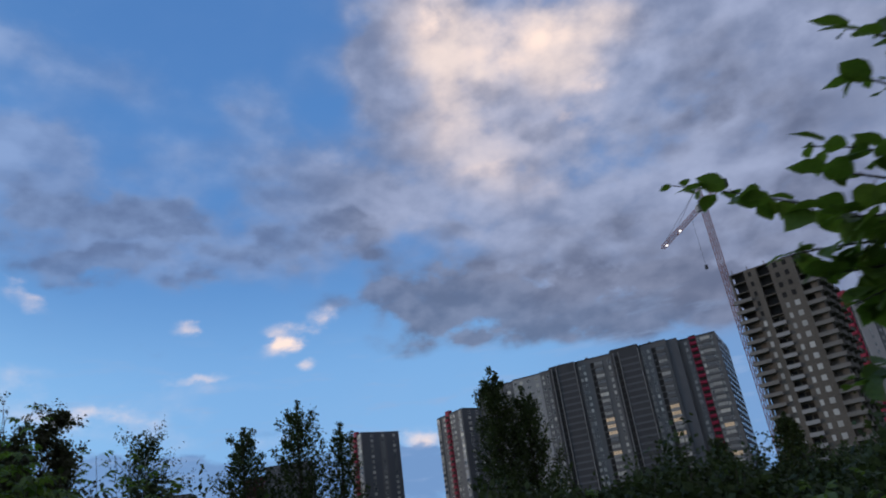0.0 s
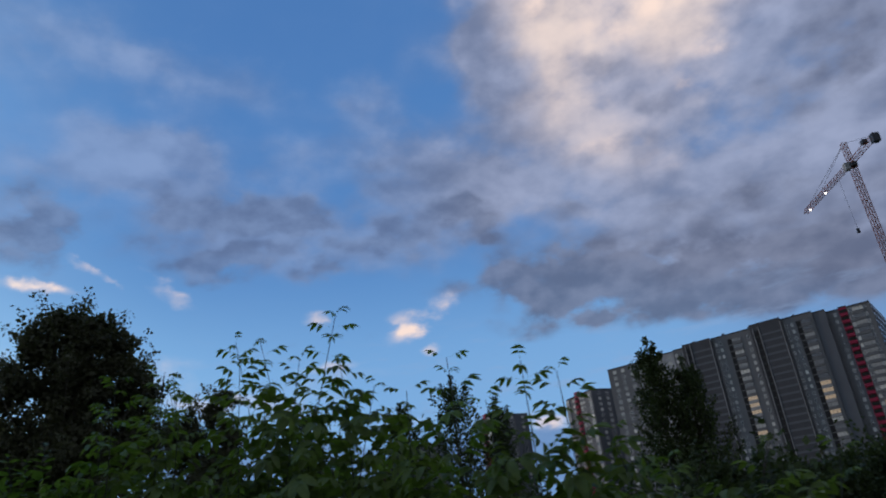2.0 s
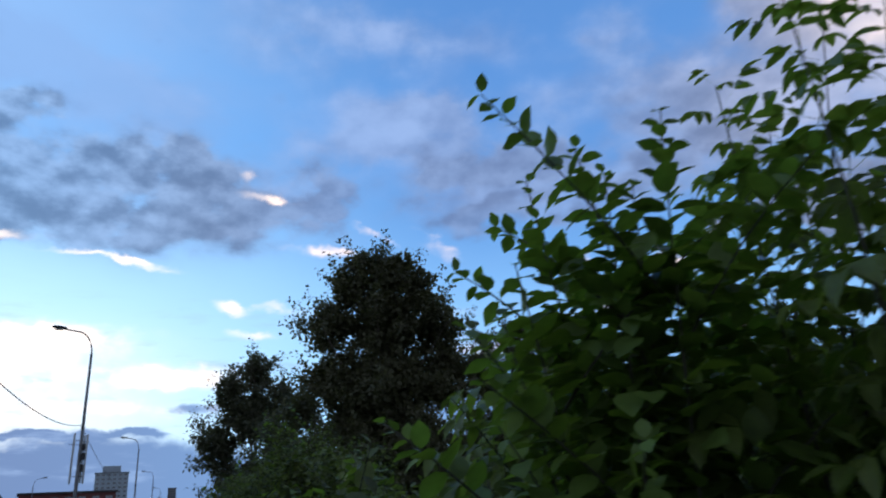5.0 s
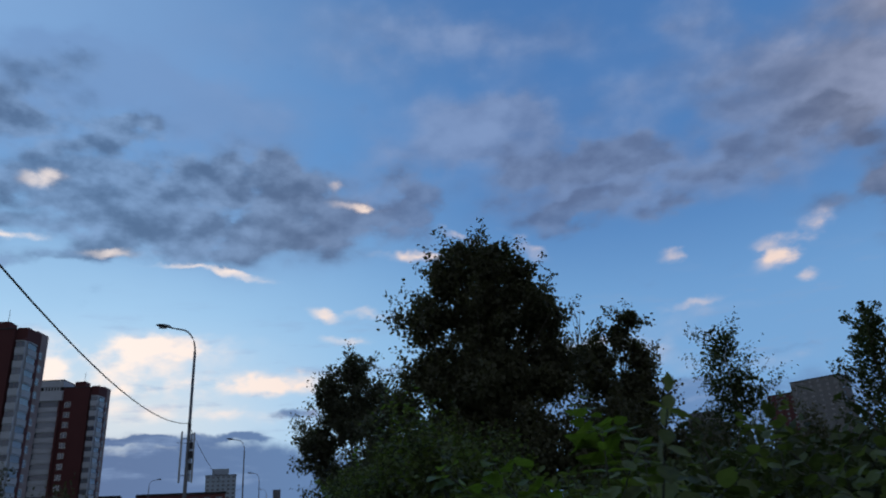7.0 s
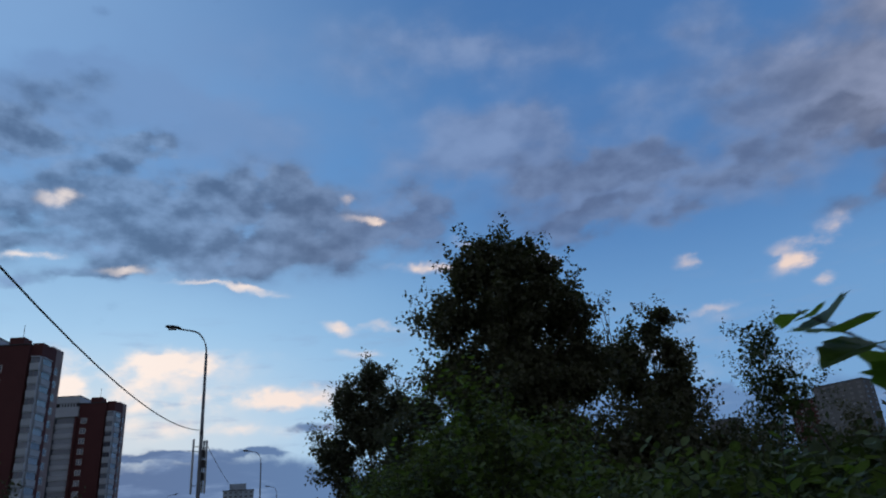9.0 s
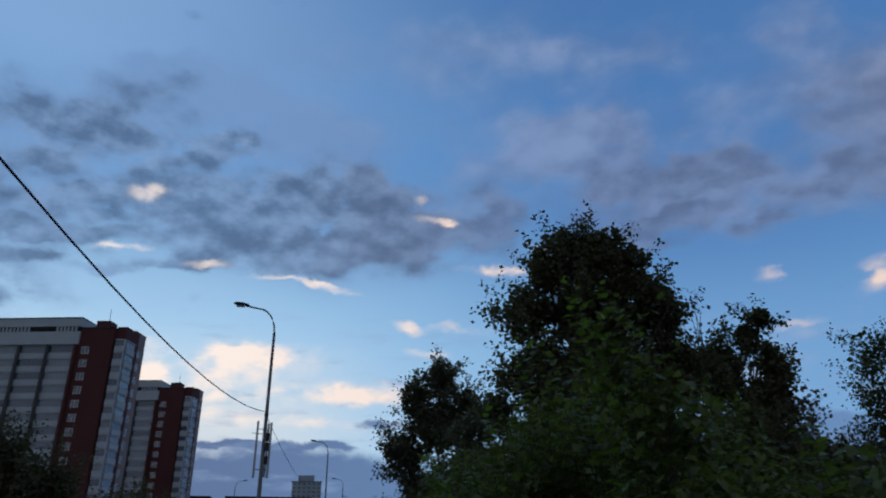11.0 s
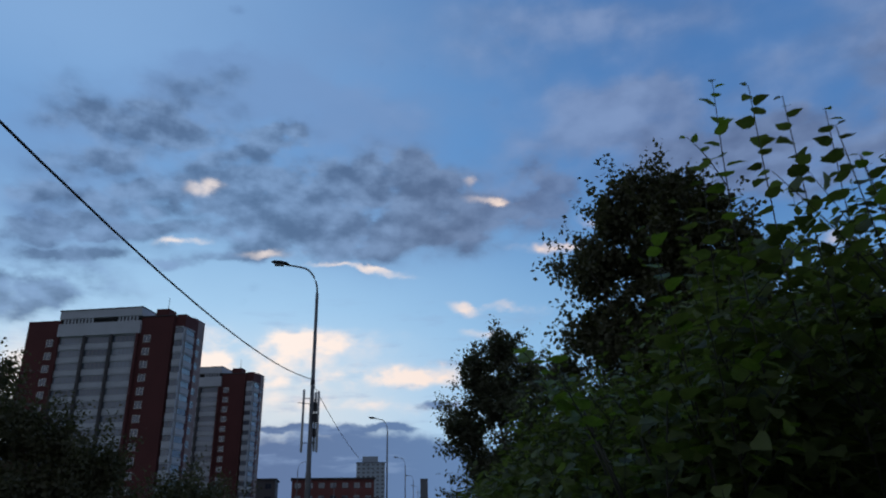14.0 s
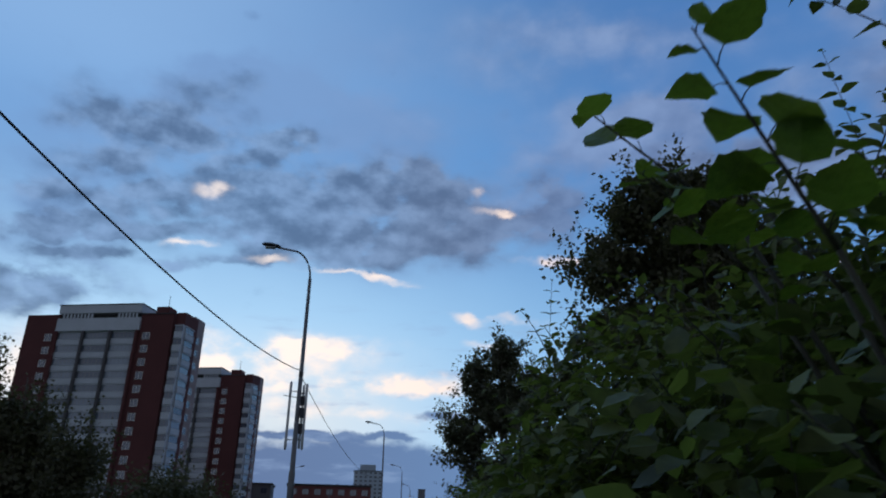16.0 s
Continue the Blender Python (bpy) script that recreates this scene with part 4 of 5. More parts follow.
def brick_tower(place, label):
    """A 16-storey red-brick tower; its front runs along x, its depth along y."""
    t = thing("apartment_tower", place, label, "apartment tower", "brick towers across the road")
    W, D, H, F = 33.4, 8.2, 41.5, 2.62
    for x0, x1, y0, y1, top in ((0, 7.2, 0, D, H + 0.3), (24.6, W - 2.0, 0, D, H), (7.2, 24.6, 0.9, D, H), (W - 2.0, W, 1.0, D - 1.6, H + 0.5), (W - 2.0, W - 0.8, D - 1.6, D + 3, H + 1.3)):
        part("wall", Shape().box(x0, x1, y0, y1, 0, top).mesh("wall", PINK_RENDER if y1 > D else BRICK), t)
    part("rear_wall", Shape().box(3, W - 4, D, D + 9, 0, H - 2).mesh("rear_wall", BRICK), t)
    part("roof_slab", Shape().box(7.3, W - 1.95, -0.15, D, H, H + 0.2).mesh("roof_slab", ROOF), t)
    part("stair_head", Shape().box(W - 6.0, W - 3.3, 0.2, 3.2, H + 0.25, H + 1.6).mesh("stair_head", BRICK), t)
    part("roof_mast", Shape().tube([(W - 4, 1, H + 1.6), (W - 4, 1, H + 4.2)], 0.05, 5).mesh("roof_mast", DARK_STEEL), t)
    cap = Shape().box(7.0, 24.7, -0.5, D - 1, H - 3.3, H - 0.7).box(7.0, 24.7, -0.5, D - 1, H + 0.35, H + 2.0)
    for k in range(9):
        x = 8.0 + k * 0.75
        cap.box(x, x + 0.35, -0.45, -0.2, H - 0.7, H + 0.35)
    for k in range(6):
        x = 19.8 + k * 0.75
        cap.box(x, x + 0.35, -0.45, -0.2, H - 0.7, H + 0.35)
    part("roof_screen", cap.mesh("roof_screen", WHITE_PANEL), t, "white panel screen with slots above the balconies")
    # near-black block behind the slots, its colour standing in for their shade
    part("screen_slot", Shape().box(7.1, 24.6, 0.0, D - 1.2, H - 0.7, H + 0.35).mesh("screen_slot", PAINTED_SHADE), t)
    part("screen_edge", Shape().box(6.9, 24.8, -0.6, D - 1, H + 2.0, H + 2.2).mesh("screen_edge", DARK_STEEL), t)
    for x in (7.2, 12.95, 18.7, 24.25):
        part("pier", Shape().box(x - 0.25, x + 0.3, -0.55, 0.9, 0, H - 3.3).mesh("pier", DARK_PANEL if 8 < x < 20 else BRICK), t)
    log = loggia_mesh("loggia", 5.2, F, LOGGIA_GLASS, proud=1.0, sash=6, parapet=0.95, mullion=GREY_PANEL)
    win = window_mesh("window", 1.5, 1.45)
    cor = loggia_mesh("corner_loggia", 1.7, F * 0.99, LOGGIA_GLASS, proud=0.75, sash=2, parapet=1.1, mullion=GREY_PANEL)
    sid = loggia_mesh("side_loggia", 3.4, F * 0.98, LOGGIA_GLASS, proud=0.45, sash=3, parapet=1.0, mullion=GREY_PANEL)
    for k in range(14):
        z = H - 3.3 - F * (k + 1)
        for x in (10.1, 15.85, 21.5):
            part("loggia", log, t, place=pose(x, 0.9, z))
        for x in (5.4, 26.2):
            part("window", win, t, place=pose(x, 0, z + 0.75))
        part("corner_loggia", cor, t, place=pose(W - 0.75, 1.0, z + 1.2))
        part("side_loggia", sid, t, place=pose(W, 2.9, z + 1.2, 0, 0, 90))
        part("window", win, t, place=pose(W - 0.8, D + 0.6, z + 1.9, 0, 0, 90))
    return t


T1 = facing((-171.6, 42.9), (-146.2, 64.5))
tower = brick_tower(T1, "sixteen-storey red brick tower with white glazed balconies")
copy_thing(tower, Matrix.Translation((-43.2, 38.5, 0)) @ T1)


def long_block():
    """The 25-storey grey slab: x runs from its right-hand corner along the front, y outwards to the path."""
    m = facing((144.0, 293.2), (45.4, 355.8))
    t = thing("apartment_block", m, "long grey panelled apartment block with a red balcony strip", "apartment block")
    H, F, L = 77.5, 2.95, 117.0
    # x0, x1, how far it stands out, height, material
    sections = [(-2.0, 6.6, 0.0, 0.0, GREY_PANEL), (6.6, 9.8, -0.6, 0.6, RED_PANEL), (9.8, 14.6, -1.2, 0.2, GREY_PANEL), (14.6, 19.5, 1.0, 1.0, SLATE_PANEL), (19.5, 32.0, 1.6, 1.6, GREY_PANEL),
                (32.0, 45.1, 3.2, 2.2, DARK_PANEL), (45.1, 63.0, 1.4, 1.4, GREY_PANEL), (63.0, 76.4, 3.0, 1.4, DARK_PANEL), (76.4, 82.0, 1.0, 0.8, GREY_PANEL), (82.0, 97.0, 1.0, 0.4, LIGHT_PANEL), (97.0, L, 0.0, 0.0, GREY_PANEL)]
    for x0, x1, outw, up, mat in sections:
        part("facade_section", Shape().box(x0, x1, -38.0, outw, 0, H + up).mesh("facade_section", mat), t)
        part("parapet", Shape().box(x0, x1, -0.4 + outw, outw + 0.12, H + up, H + up + 0.5).mesh("parapet", ROOF), t)
    back = pose(0, 0, 0, 0, 0, 180)
    win, small = window_mesh("window", 1.7, 1.6, glass=FAR_GLASS), window_mesh("small_window", 1.1, 1.5, 1, glass=FAR_GLASS)
    log, red = loggia_mesh("loggia", 4.0, F, FAR_GLASS, proud=0.35, panel=GREY_PANEL, sash=3), open_balcony_mesh("red_balcony", 3.0, F, RED_PANEL, 0.7)
    # the loggia again, with glowing panes and a paler parapet
    glow_log = loggia_mesh("loggia", 4.0, F, GLOW_GLASS, proud=0.35, panel=LIGHT_PANEL, sash=3)
    # flat dark sheet on the facade, painted as a shaded balcony recess
    shade_sheet = Shape().box(-0.95, 0.95, -0.03, 0, 0.1, 2.75).mesh("balcony_opening", PAINTED_SHADE)
    ends = loggia_mesh("end_loggia", 3.4, F, FAR_GLASS, proud=0.2, panel=SLATE_PANEL, sash=3)
    for k in range(25):
        z = H - F * (k + 1) - 0.4
        def put(name, mesh, x, outw, dz=0.0):
            part(name, mesh, t, place=Matrix.Translation((x, outw, z + dz)) @ back)
        put("red_balcony", red, 8.2, -0.6, 0.4)
        for x in (0.2, 5.6):
            put("small_window", small, x, 0.0, 0.9)
        put("loggia", glow_log if k in (13, 17) else log, 2.8, 0.0)
        put("small_window", small, 11.6, -1.2, 0.9)
        put("balcony_opening", shade_sheet, 25.6, 1.6)
        put("loggia", glow_log if k in (9, 10, 11, 13) else log, 22.6, 1.6)
        for x in (28.2, 30.6):
            put("small_window", small, x, 1.6, 0.9)
        for x in (47.0, 61.4, 59.4):
            put("small_window", small, x, 1.4, 0.9)
        put("balcony_opening", shade_sheet, 55.2, 1.4)
        put("loggia", glow_log if k in (9, 10, 11, 14) else log, 52.2, 1.4)
        for x in (78.2, 80.6):
            put("small_window", small, x, 1.0, 0.9)
        for x in (84.2, 88.5, 92.5, 95.5):
            put("window", win, x, 1.0, 0.8)
        for x in (100.0, 104.5, 109.0, 113.5):
            put("window", win, x, 0.0, 0.8)
        for x0, outw in ((32.0, 3.2), (63.0, 3.0)):
            put("balcony_opening", shade_sheet, x0 + 10.6, outw)
            part("floor_band", SLOT["band"], t, place=Matrix.Translation((x0 + 4.6, outw, z)) @ back)
        for y in (-4, -9, -14, -19, -24, -29, -34):
            part("end_loggia", ends, t, place=Matrix.Translation((-2.0, y, z)) @ pose(0, 0, 0, 0, 0, 270 - 180 + 180))
    for x in (41.4, 43.9, 32.2, 72.6, 75.0, 63.2):
        part("pale_fin", Shape().box(x - 0.12, x + 0.12, 3.0, 3.45, 0, H + 1).mesh("pale_fin", LIGHT_PANEL), t)
    for x in (27, 40, 58, 72, 46):
        part("roof_vent", Shape().box(x, x + 1.2, -4, -2.8, H + 1.2, H + 3.6).mesh("roof_vent", SLATE_PANEL), t)
    return t


SLOT = {"band": Shape().box(-4.4, 4.4, -0.08, 0, 0, 0.9).mesh("floor_band", SLATE_PANEL)}
long_block()


def point_block(p_left, p_mid, p_right, H, label, red=True, floors=25, name="apartment_tower", rear=12.0, group="far grey towers", strip_at=0.42, side=SLATE_PANEL):
    """A grey tower with a front from p_left to p_mid and a side from p_mid to p_right."""
    m = facing(p_left, p_mid)
    W = math.hypot(p_mid[0] - p_left[0], p_mid[1] - p_left[1])
    D = math.hypot(p_right[0] - p_mid[0], p_right[1] - p_mid[1])
    t = thing(name, m, label, "apartment tower", group)
    part("wall", Shape().box(0, W, 0, D, 0, H).mesh("wall", GREY_PANEL), t)
    part("side_wall", Shape().box(W, W + 0.15, 0.05, D - 0.05, 0, H - 0.1).mesh("side_wall", side), t)
    part("parapet", Shape().box(-0.2, W + 0.3, -0.2, D + 0.2, H, H + 0.6).mesh("parapet", ROOF), t)
    F = H / floors
    log = loggia_mesh("loggia", 3.0, F, FAR_GLASS, proud=0.9, panel=LIGHT_PANEL, sash=3)
    win = window_mesh("window", 1.8, 1.6, glass=FAR_GLASS)
    rb = open_balcony_mesh("red_balcony", 3.2, F, RED_PANEL, 0.8)
    xs = W * strip_at
    if red:
        part("red_strip", Shape().box(xs - 1.9, xs + 1.9, -0.3, 2, 0, H + 2.4).mesh("red_strip", RED_PANEL), t)
    part("side_panel", Shape().box(W + 0.15, W + 0.22, D * 0.46, D * 0.64, 0, H - 2.5).mesh("side_panel", GREY_PANEL), t)
    for k in range(floors - 1):
        z = H - F * (k + 1) - 0.3
        if red:
            part("red_balcony", rb, t, place=pose(xs, -0.3, z))
        part("loggia", log, t, place=pose(1.8, 0, z))
        if strip_at < 0.8:
            part("loggia", log, t, place=pose(W - 1.8, 0, z))
        for x in (xs - 4.2, xs + 3.6, xs + 6.4):
            if 3.5 < x < W - 3.5:
                part("window", win, t, place=pose(x, 0, z + 0.8))
        for y in (D * 0.25, D * 0.55, D * 0.85):
            part("window", win, t, place=pose(W + 0.23, y, z + 0.8, 0, 0, 90))
    return t


point_block((27.1, 423.0), (40.0, 399.0), (54.0, 410.0), 77.5, "tall grey tower with a red stripe and pale balconies")
point_block((-26.6, 451.0), (-19.0, 437.0), (4.8, 446.0), 77.5, "tall grey tower with a narrow red stripe")
point_block((178.0, 274.0), (187.5, 257.5), (214.0, 268.0), 77.5, "tall pale tower with a red balcony stripe", strip_at=0.86, side=CREAM)


def unfinished_tower():
    """A 22-storey concrete tower still being built: front along x, the side of its right-hand corner along y."""
    m = facing((103.5, 189.2), (117.5, 175.3)) @ Matrix.Diagonal((1.12, 1.0, 1.0, 1.0))
    t = thing("unfinished_tower", m, "unfinished raw concrete tower with empty floors at the top", "building under construction")
    W, D, H, n = 19.7, 22.0, 67.0, 22
    F = H / n
    # the top core is coloured near-black to give the empty floors their shade
    part("core", Shape().box(0.9, W - 1.2, 1.6, D - 1, H - 5 * F, H - 0.4).mesh("core", PAINTED_SHADE), t)
    part("core", Shape().box(0.6, W - 1.2, 1.2, D - 1, 0, H - 5 * F).mesh("core", RAW_CONCRETE), t)
    slab = Shape().box(0, W, 0, D, -0.12, 0.12).mesh("floor_slab", RAW_CONCRETE)
    for k in range(n + 1):
        part("floor_slab", slab, t, place=pose(0, 0, F * k))
    for x0, x1 in ((3.9, 7.1), (10.1, 16.3)):
        part("wall_pier", Shape().box(x0, x1, -0.05, 1.5, 0, H - 0.15).mesh("wall_pier", RAW_CONCRETE), t)
    # openings are solid dark sheets on the wall, their shade painted in
    gap = Shape().box(-0.5, 0.5, -0.05, 0, 0, 1.5).mesh("window_opening", PAINTED_SHADE)
    slot = Shape().box(4.9, 5.7, -0.09, -0.05, 0.9, 2.3).mesh("window_opening", PAINTED_SHADE)
    board = Shape().box(-0.6, 0.6, -0.05, 0, 0, 1.5).mesh("boarded_window", CURTAIN)
    thin = Shape().box(-0.4, 0.4, -0.05, 0, 0, 1.5).mesh("narrow_boarded_window", CURTAIN)
    para = Shape().box(-1.6, 1.6, -0.75, -0.6, -0.15, 0.95).box(-1.6, 1.6, -0.75, 0.1, -0.15, 0.05).mesh("white_parapet", LIGHT_PANEL)
    # paired dark sheets paint the shade at the back of the bay
    dark_bay = Shape().box(-1.4, -0.15, 1.1, 1.18, 0.2, 2.4).box(0.15, 1.4, 1.1, 1.18, 0.2, 2.4).mesh("window_opening", PAINTED_SHADE)
    left = Shape().box(-0.5, 4.2, -1.0, 0, -0.12, 0.1).box(-0.5, 4.2, -1.0, -0.9, 0.1, 0.9).mesh("corner_balcony", DULL_CONCRETE)
    right = Shape().box(16.3, W + 1.0, -1.0, 0, -0.12, 0.1).box(16.3, W + 1.0, -1.0, -0.9, 0.1, 1.0).mesh("corner_balcony", DULL_CONCRETE)
    side = Shape().box(0.1, 1.3, -2.3, 2.3, -0.12, 0.1).box(1.2, 1.3, -2.3, 2.3, 0.1, 1.0).mesh("side_balcony", RAW_CONCRETE)
    for k in range(n):
        z = F * k
        part("window_opening", slot, t, place=pose(0, 0, z))
        if k < n - 4:
            part("boarded_window", board, t, place=pose(14.1, -0.05, z + 1.05))
            part("narrow_boarded_window", thin, t, place=pose(11.8, -0.05, z + 1.05))
        else:
            part("window_opening", gap, t, place=pose(14.1, -0.05, z + 1.05))
            part("window_opening", gap, t, place=pose(11.8, -0.05, z + 1.05))
        if k < n - 5:
            part("white_parapet", para, t, place=pose(8.6, 0, z))
            part("window_opening", dark_bay, t, place=pose(8.6, 0, z))
            part("narrow_boarded_window", thin, t, place=pose(5.3, -0.1, z + 0.85))
        if k < n - 2:
            part("corner_balcony", left, t, place=pose(0, 0, z))
            part("corner_balcony", right, t, place=pose(0, 0, z))
        for y in (4.5, 11.0, 17.5):
            part("side_balcony", side, t, place=pose(W, y, z))
    for y0, y1 in ((0.2, 3.0), (6.0, 9.4), (12.6, 15.8), (19, 21.8)):
        part("side_pier", Shape().box(W - 1.4, W + 0.05, y0, y1, 0, H - 0.15).mesh("side_pier", RAW_CONCRETE), t)
    part("left_pier", Shape().box(0.02, 0.5, 0.0, 1.0, 0, H - 0.15).mesh("left_pier", RAW_CONCRETE), t)
    for x in (1.0, 5.0, 9.4, 14.0, 19.0):
        part("rebar_post", Shape().tube([(x, 0.5, H), (x, 0.5, H + 1.3)], 0.12, 5).mesh("rebar_post", RAW_CONCRETE), t)
    return t


unfinished_tower()


def tower_crane():
    """Lattice mast, jib, counter-jib and apex with tie lines."""
    mast = Vector((107.3, 197.8, 0))
    c = thing("tower_crane", Matrix.Translation(mast), "pale red lattice tower crane beside the unfinished tower", "crane")

    def lattice(name, a, b, w, bay, r, tri=False):
        a, b = Vector(a), Vector(b)
        d = (b - a).normalized()
        s = d.cross(Vector((0, 0, 1)) if abs(d.z) < 0.9 else Vector((1, 0, 0))).normalized()
        u = s.cross(d)
        corners = [s * w / 2 - u * w / 2, -s * w / 2 - u * w / 2, u * w / 2] if tri else [s * w / 2 + u * w / 2, -s * w / 2 + u * w / 2, -s * w / 2 - u * w / 2, s * w / 2 - u * w / 2]
        sh = Shape()
        for q in corners:
            sh.tube([a + q, b + q], r, 4)
        n = max(2, int((b - a).length / bay))
        for i in range(n):
            p0, p1 = a.lerp(b, i / n), a.lerp(b, (i + 1) / n)
            for j in range(len(corners)):
                q0, q1 = corners[j], corners[(j + 1) % len(corners)]
                sh.tube([p0 + q0, p1 + q1], r * 0.6, 3, cap=False)
                sh.tube([p1 + q0, p1 + q1], r * 0.6, 3, cap=False)
        return part(name, sh.mesh(name, CRANE_PAINT), c)

    top = 94.0
    lattice("mast", (0, 0, 0), (0, 0, top), 1.5, 2.2, 0.13)
    tip, rear = Vector((-5.9, 25.0, 92.2)), Vector((2.5, -11.6, 97.6))
    lattice("jib", (0, 0, 95.8), tip, 1.5, 1.7, 0.11, True)
    lattice("counter_jib", (0, 0, 95.8), rear, 1.6, 2.2, 0.12, True)
    part("turntable", Shape().tube([(0, 0, 94.0), (0, 0, 95.2)], 1.5, 12).mesh("turntable", DARK_STEEL), c)
    lattice("apex", (0, 0, 95.2), (0, 0.3, 102.4), 1.3, 1.6, 0.11)
    part("cab", Shape().box(-2.4, -1.0, -0.8, 0.9, 93.2, 95.4).mesh("cab", LIGHT_PANEL), c)
    part("counterweight", Shape().box(1.5, 3.5, -12.2, -10.4, 95.4, 98.0).mesh("counterweight", DARK_STEEL), c)
    part("winch", Shape().box(0.8, 2.2, -8.0, -6.4, 97.4, 98.6).mesh("winch", DARK_STEEL), c)
    for a, b in (((0, 0.3, 102.2), tip * 0.62 + Vector((0, 0, 37.2))), ((0, 0.3, 102.2), tip * 0.95 + Vector((0, 0, 5.2))), ((0, 0.3, 102.2), rear)):
        part("tie_line", Shape().tube([a, b], 0.06, 4).mesh("tie_line", DARK_STEEL), c)
    hook = Vector((-1.6, 6.8, 0))
    part("hoist_line", Shape().tube([hook + Vector((0, 0, 94.5)), hook + Vector((0, 0, 77))], 0.04, 4).mesh("hoist_line", DARK_STEEL), c)
    part("hook_block", Shape().box(-2.0, -1.2, 6.5, 7.1, 75.6, 77).mesh("hook_block", DARK_STEEL), c)
    for k in (0.55, 0.9):
        p = tip * k + Vector((0, 0, 95.8 * (1 - k) - 0.8))
        part("work_light", Shape().tube([p, p - Vector((0, 0, 0.35))], 0.3, 8).mesh("work_light", LAMP_ON), c)
    return c


LAMP_ON = bpy.data.materials.new("work_light_glow")
LAMP_ON.use_nodes = True
LAMP_ON.node_tree.nodes["Principled BSDF"].inputs["Emission Color"].default_value = (1, 0.95, 0.9, 1)
LAMP_ON.node_tree.nodes["Principled BSDF"].inputs["Emission Strength"].default_value = 2.5
tower_crane()


def low_building(p0, p1, depth, H, mat, label, storeys, name="low_building", windows=6, extra=0.0):
    """A plain flat-roofed building with its front from p0 to p1."""
    m = facing(p0, p1)
    W = math.hypot(p1[0] - p0[0], p1[1] - p0[1])
    t = thing(name, m, label, "building", "far buildings")
    part("wall", Shape().box(0, W, 0, depth, 0, H).mesh("wall", mat), t)
    part("roof", Shape().box(-0.4, W + 0.4, -0.4, depth + 0.4, H, H + 0.5).mesh("roof", ROOF), t)
    if extra:
        part("roof_house", Shape().box(W * 0.2, W * 0.75, depth * 0.3, depth * 0.8, H + 0.5, H + 0.5 + extra).mesh("roof_house", mat), t)
    F = H / storeys
    win = window_mesh("window", min(2.0, W / windows * 0.55), F * 0.45, frame_mat=SLATE_PANEL)
    for k in range(storeys):
        for j in range(windows):
            part("window", win, t, place=pose(W * (j + 0.5) / windows, 0, F * k + F * 0.3))
        for j in range(2):
            part("window", win, t, place=pose(W, depth * (j + 0.5) / 2, F * k + F * 0.3, 0, 0, 90))
    return t


low_building((-209.2, 129.5), (-196.0, 151.0), 9, 15.0, ROSE, "low dull red building with a flat roof", 4, windows=7)
low_building((-498.0, 362.9), (-484.0, 381.4), 16, 49.0, PALE_BLUE, "distant pale apartment tower", 16, "apartment_tower", 6, 5.0)
low_building((-919.2, 796.5), (-911.3, 805.5), 12, 70.0, SLATE_PANEL, "very distant slim grey tower", 20, "apartment_tower", 3)
low_building((-232.0, 112.0), (-220.0, 130.0), 14, 15.5, SLATE_PANEL, "grey building behind the red one", 4, windows=5)
low_building((-128.0, 60.0), (-106.0, 83.0), 10, 5.2, WHITE_PANEL, "low pale shop with a flat roof", 1, windows=6)
low_building((-92.0, 520.0), (-62.0, 512.0), 16, 76.0, GREY_PANEL, "distant grey apartment tower half hidden by trees", 24, "apartment_tower", 6)
low_building((-112.0, 540.0), (-93.0, 536.0), 16, 72.0, BRICK, "distant dull red apartment tower half hidden by trees", 24, "apartment_tower", 4)
low_building((-166.0, 530.0), (-146.0, 530.0), 16, 66.0, GREY_PANEL, "distant apartment tower above the bushes", 22, "apartment_tower", 4)


# ---------------------------------------------------------------- trees
rng = random.Random(5)
tree((-27.6, 39.6, 0), 19.2, [(0.2, 0.2, 16.2, 1.9, 1.8, 1.9), (-1.0, -0.7, 17.0, 1.2, 1.2, 1.1), (1.1, 0.8, 17.0, 1.2, 1.2, 1.1), (-1.6, -1.0, 15.6, 1.5, 1.5, 1.9), (1.9, 1.4, 15.4, 1.7, 1.6, 1.9), (-2.5, -1.7, 13.2, 1.8, 1.7, 2.0), (0.2, 0.2, 13.2, 2.9, 2.6, 2.8), (3.0, 2.0, 12.6, 2.0, 1.9, 2.2), (-2.5, -1.7, 9.8, 2.0, 1.8, 2.0), (3.0, 2.1, 9.6, 2.3, 2.0, 2.4), (0.3, 0, 9.0, 3.8, 3.4, 3.2), (-4.2, -2.6, 8.2, 0.9, 0.9, 0.8), (0, 0, 4.8, 4.2, 3.8, 3.6)], rng, LEAF_TREE, 0.23,
     "tall dark broad-crowned poplar tree in full leaf", clumps=560, per=42, clump_r=0.42, trunk_r=0.3, name="tree", group="trees beyond the shrubs")
tree((-22.4, 46.4, 0), 13.5, [(-1.0, -0.4, 10.2, 1.6, 1.5, 2.0), (0.4, 0.4, 12.0, 0.9, 0.9, 1.1), (1.2, 0.6, 13.0, 0.7, 0.7, 0.7), (1.4, 0.6, 10.6, 1.0, 1.0, 1.2), (0.9, 0.6, 8.4, 1.9, 1.7, 2.0), (0.2, 0, 5.2, 3.0, 2.6, 3.4), (-1.6, -0.8, 11.0, 0.7, 0.7, 0.8)], rng, LEAF_TREE, 0.23,
     "dark leafy tree with a few bare twigs", clumps=240, per=42, clump_r=0.4, trunk_r=0.2, bare=5, group="trees beyond the shrubs")
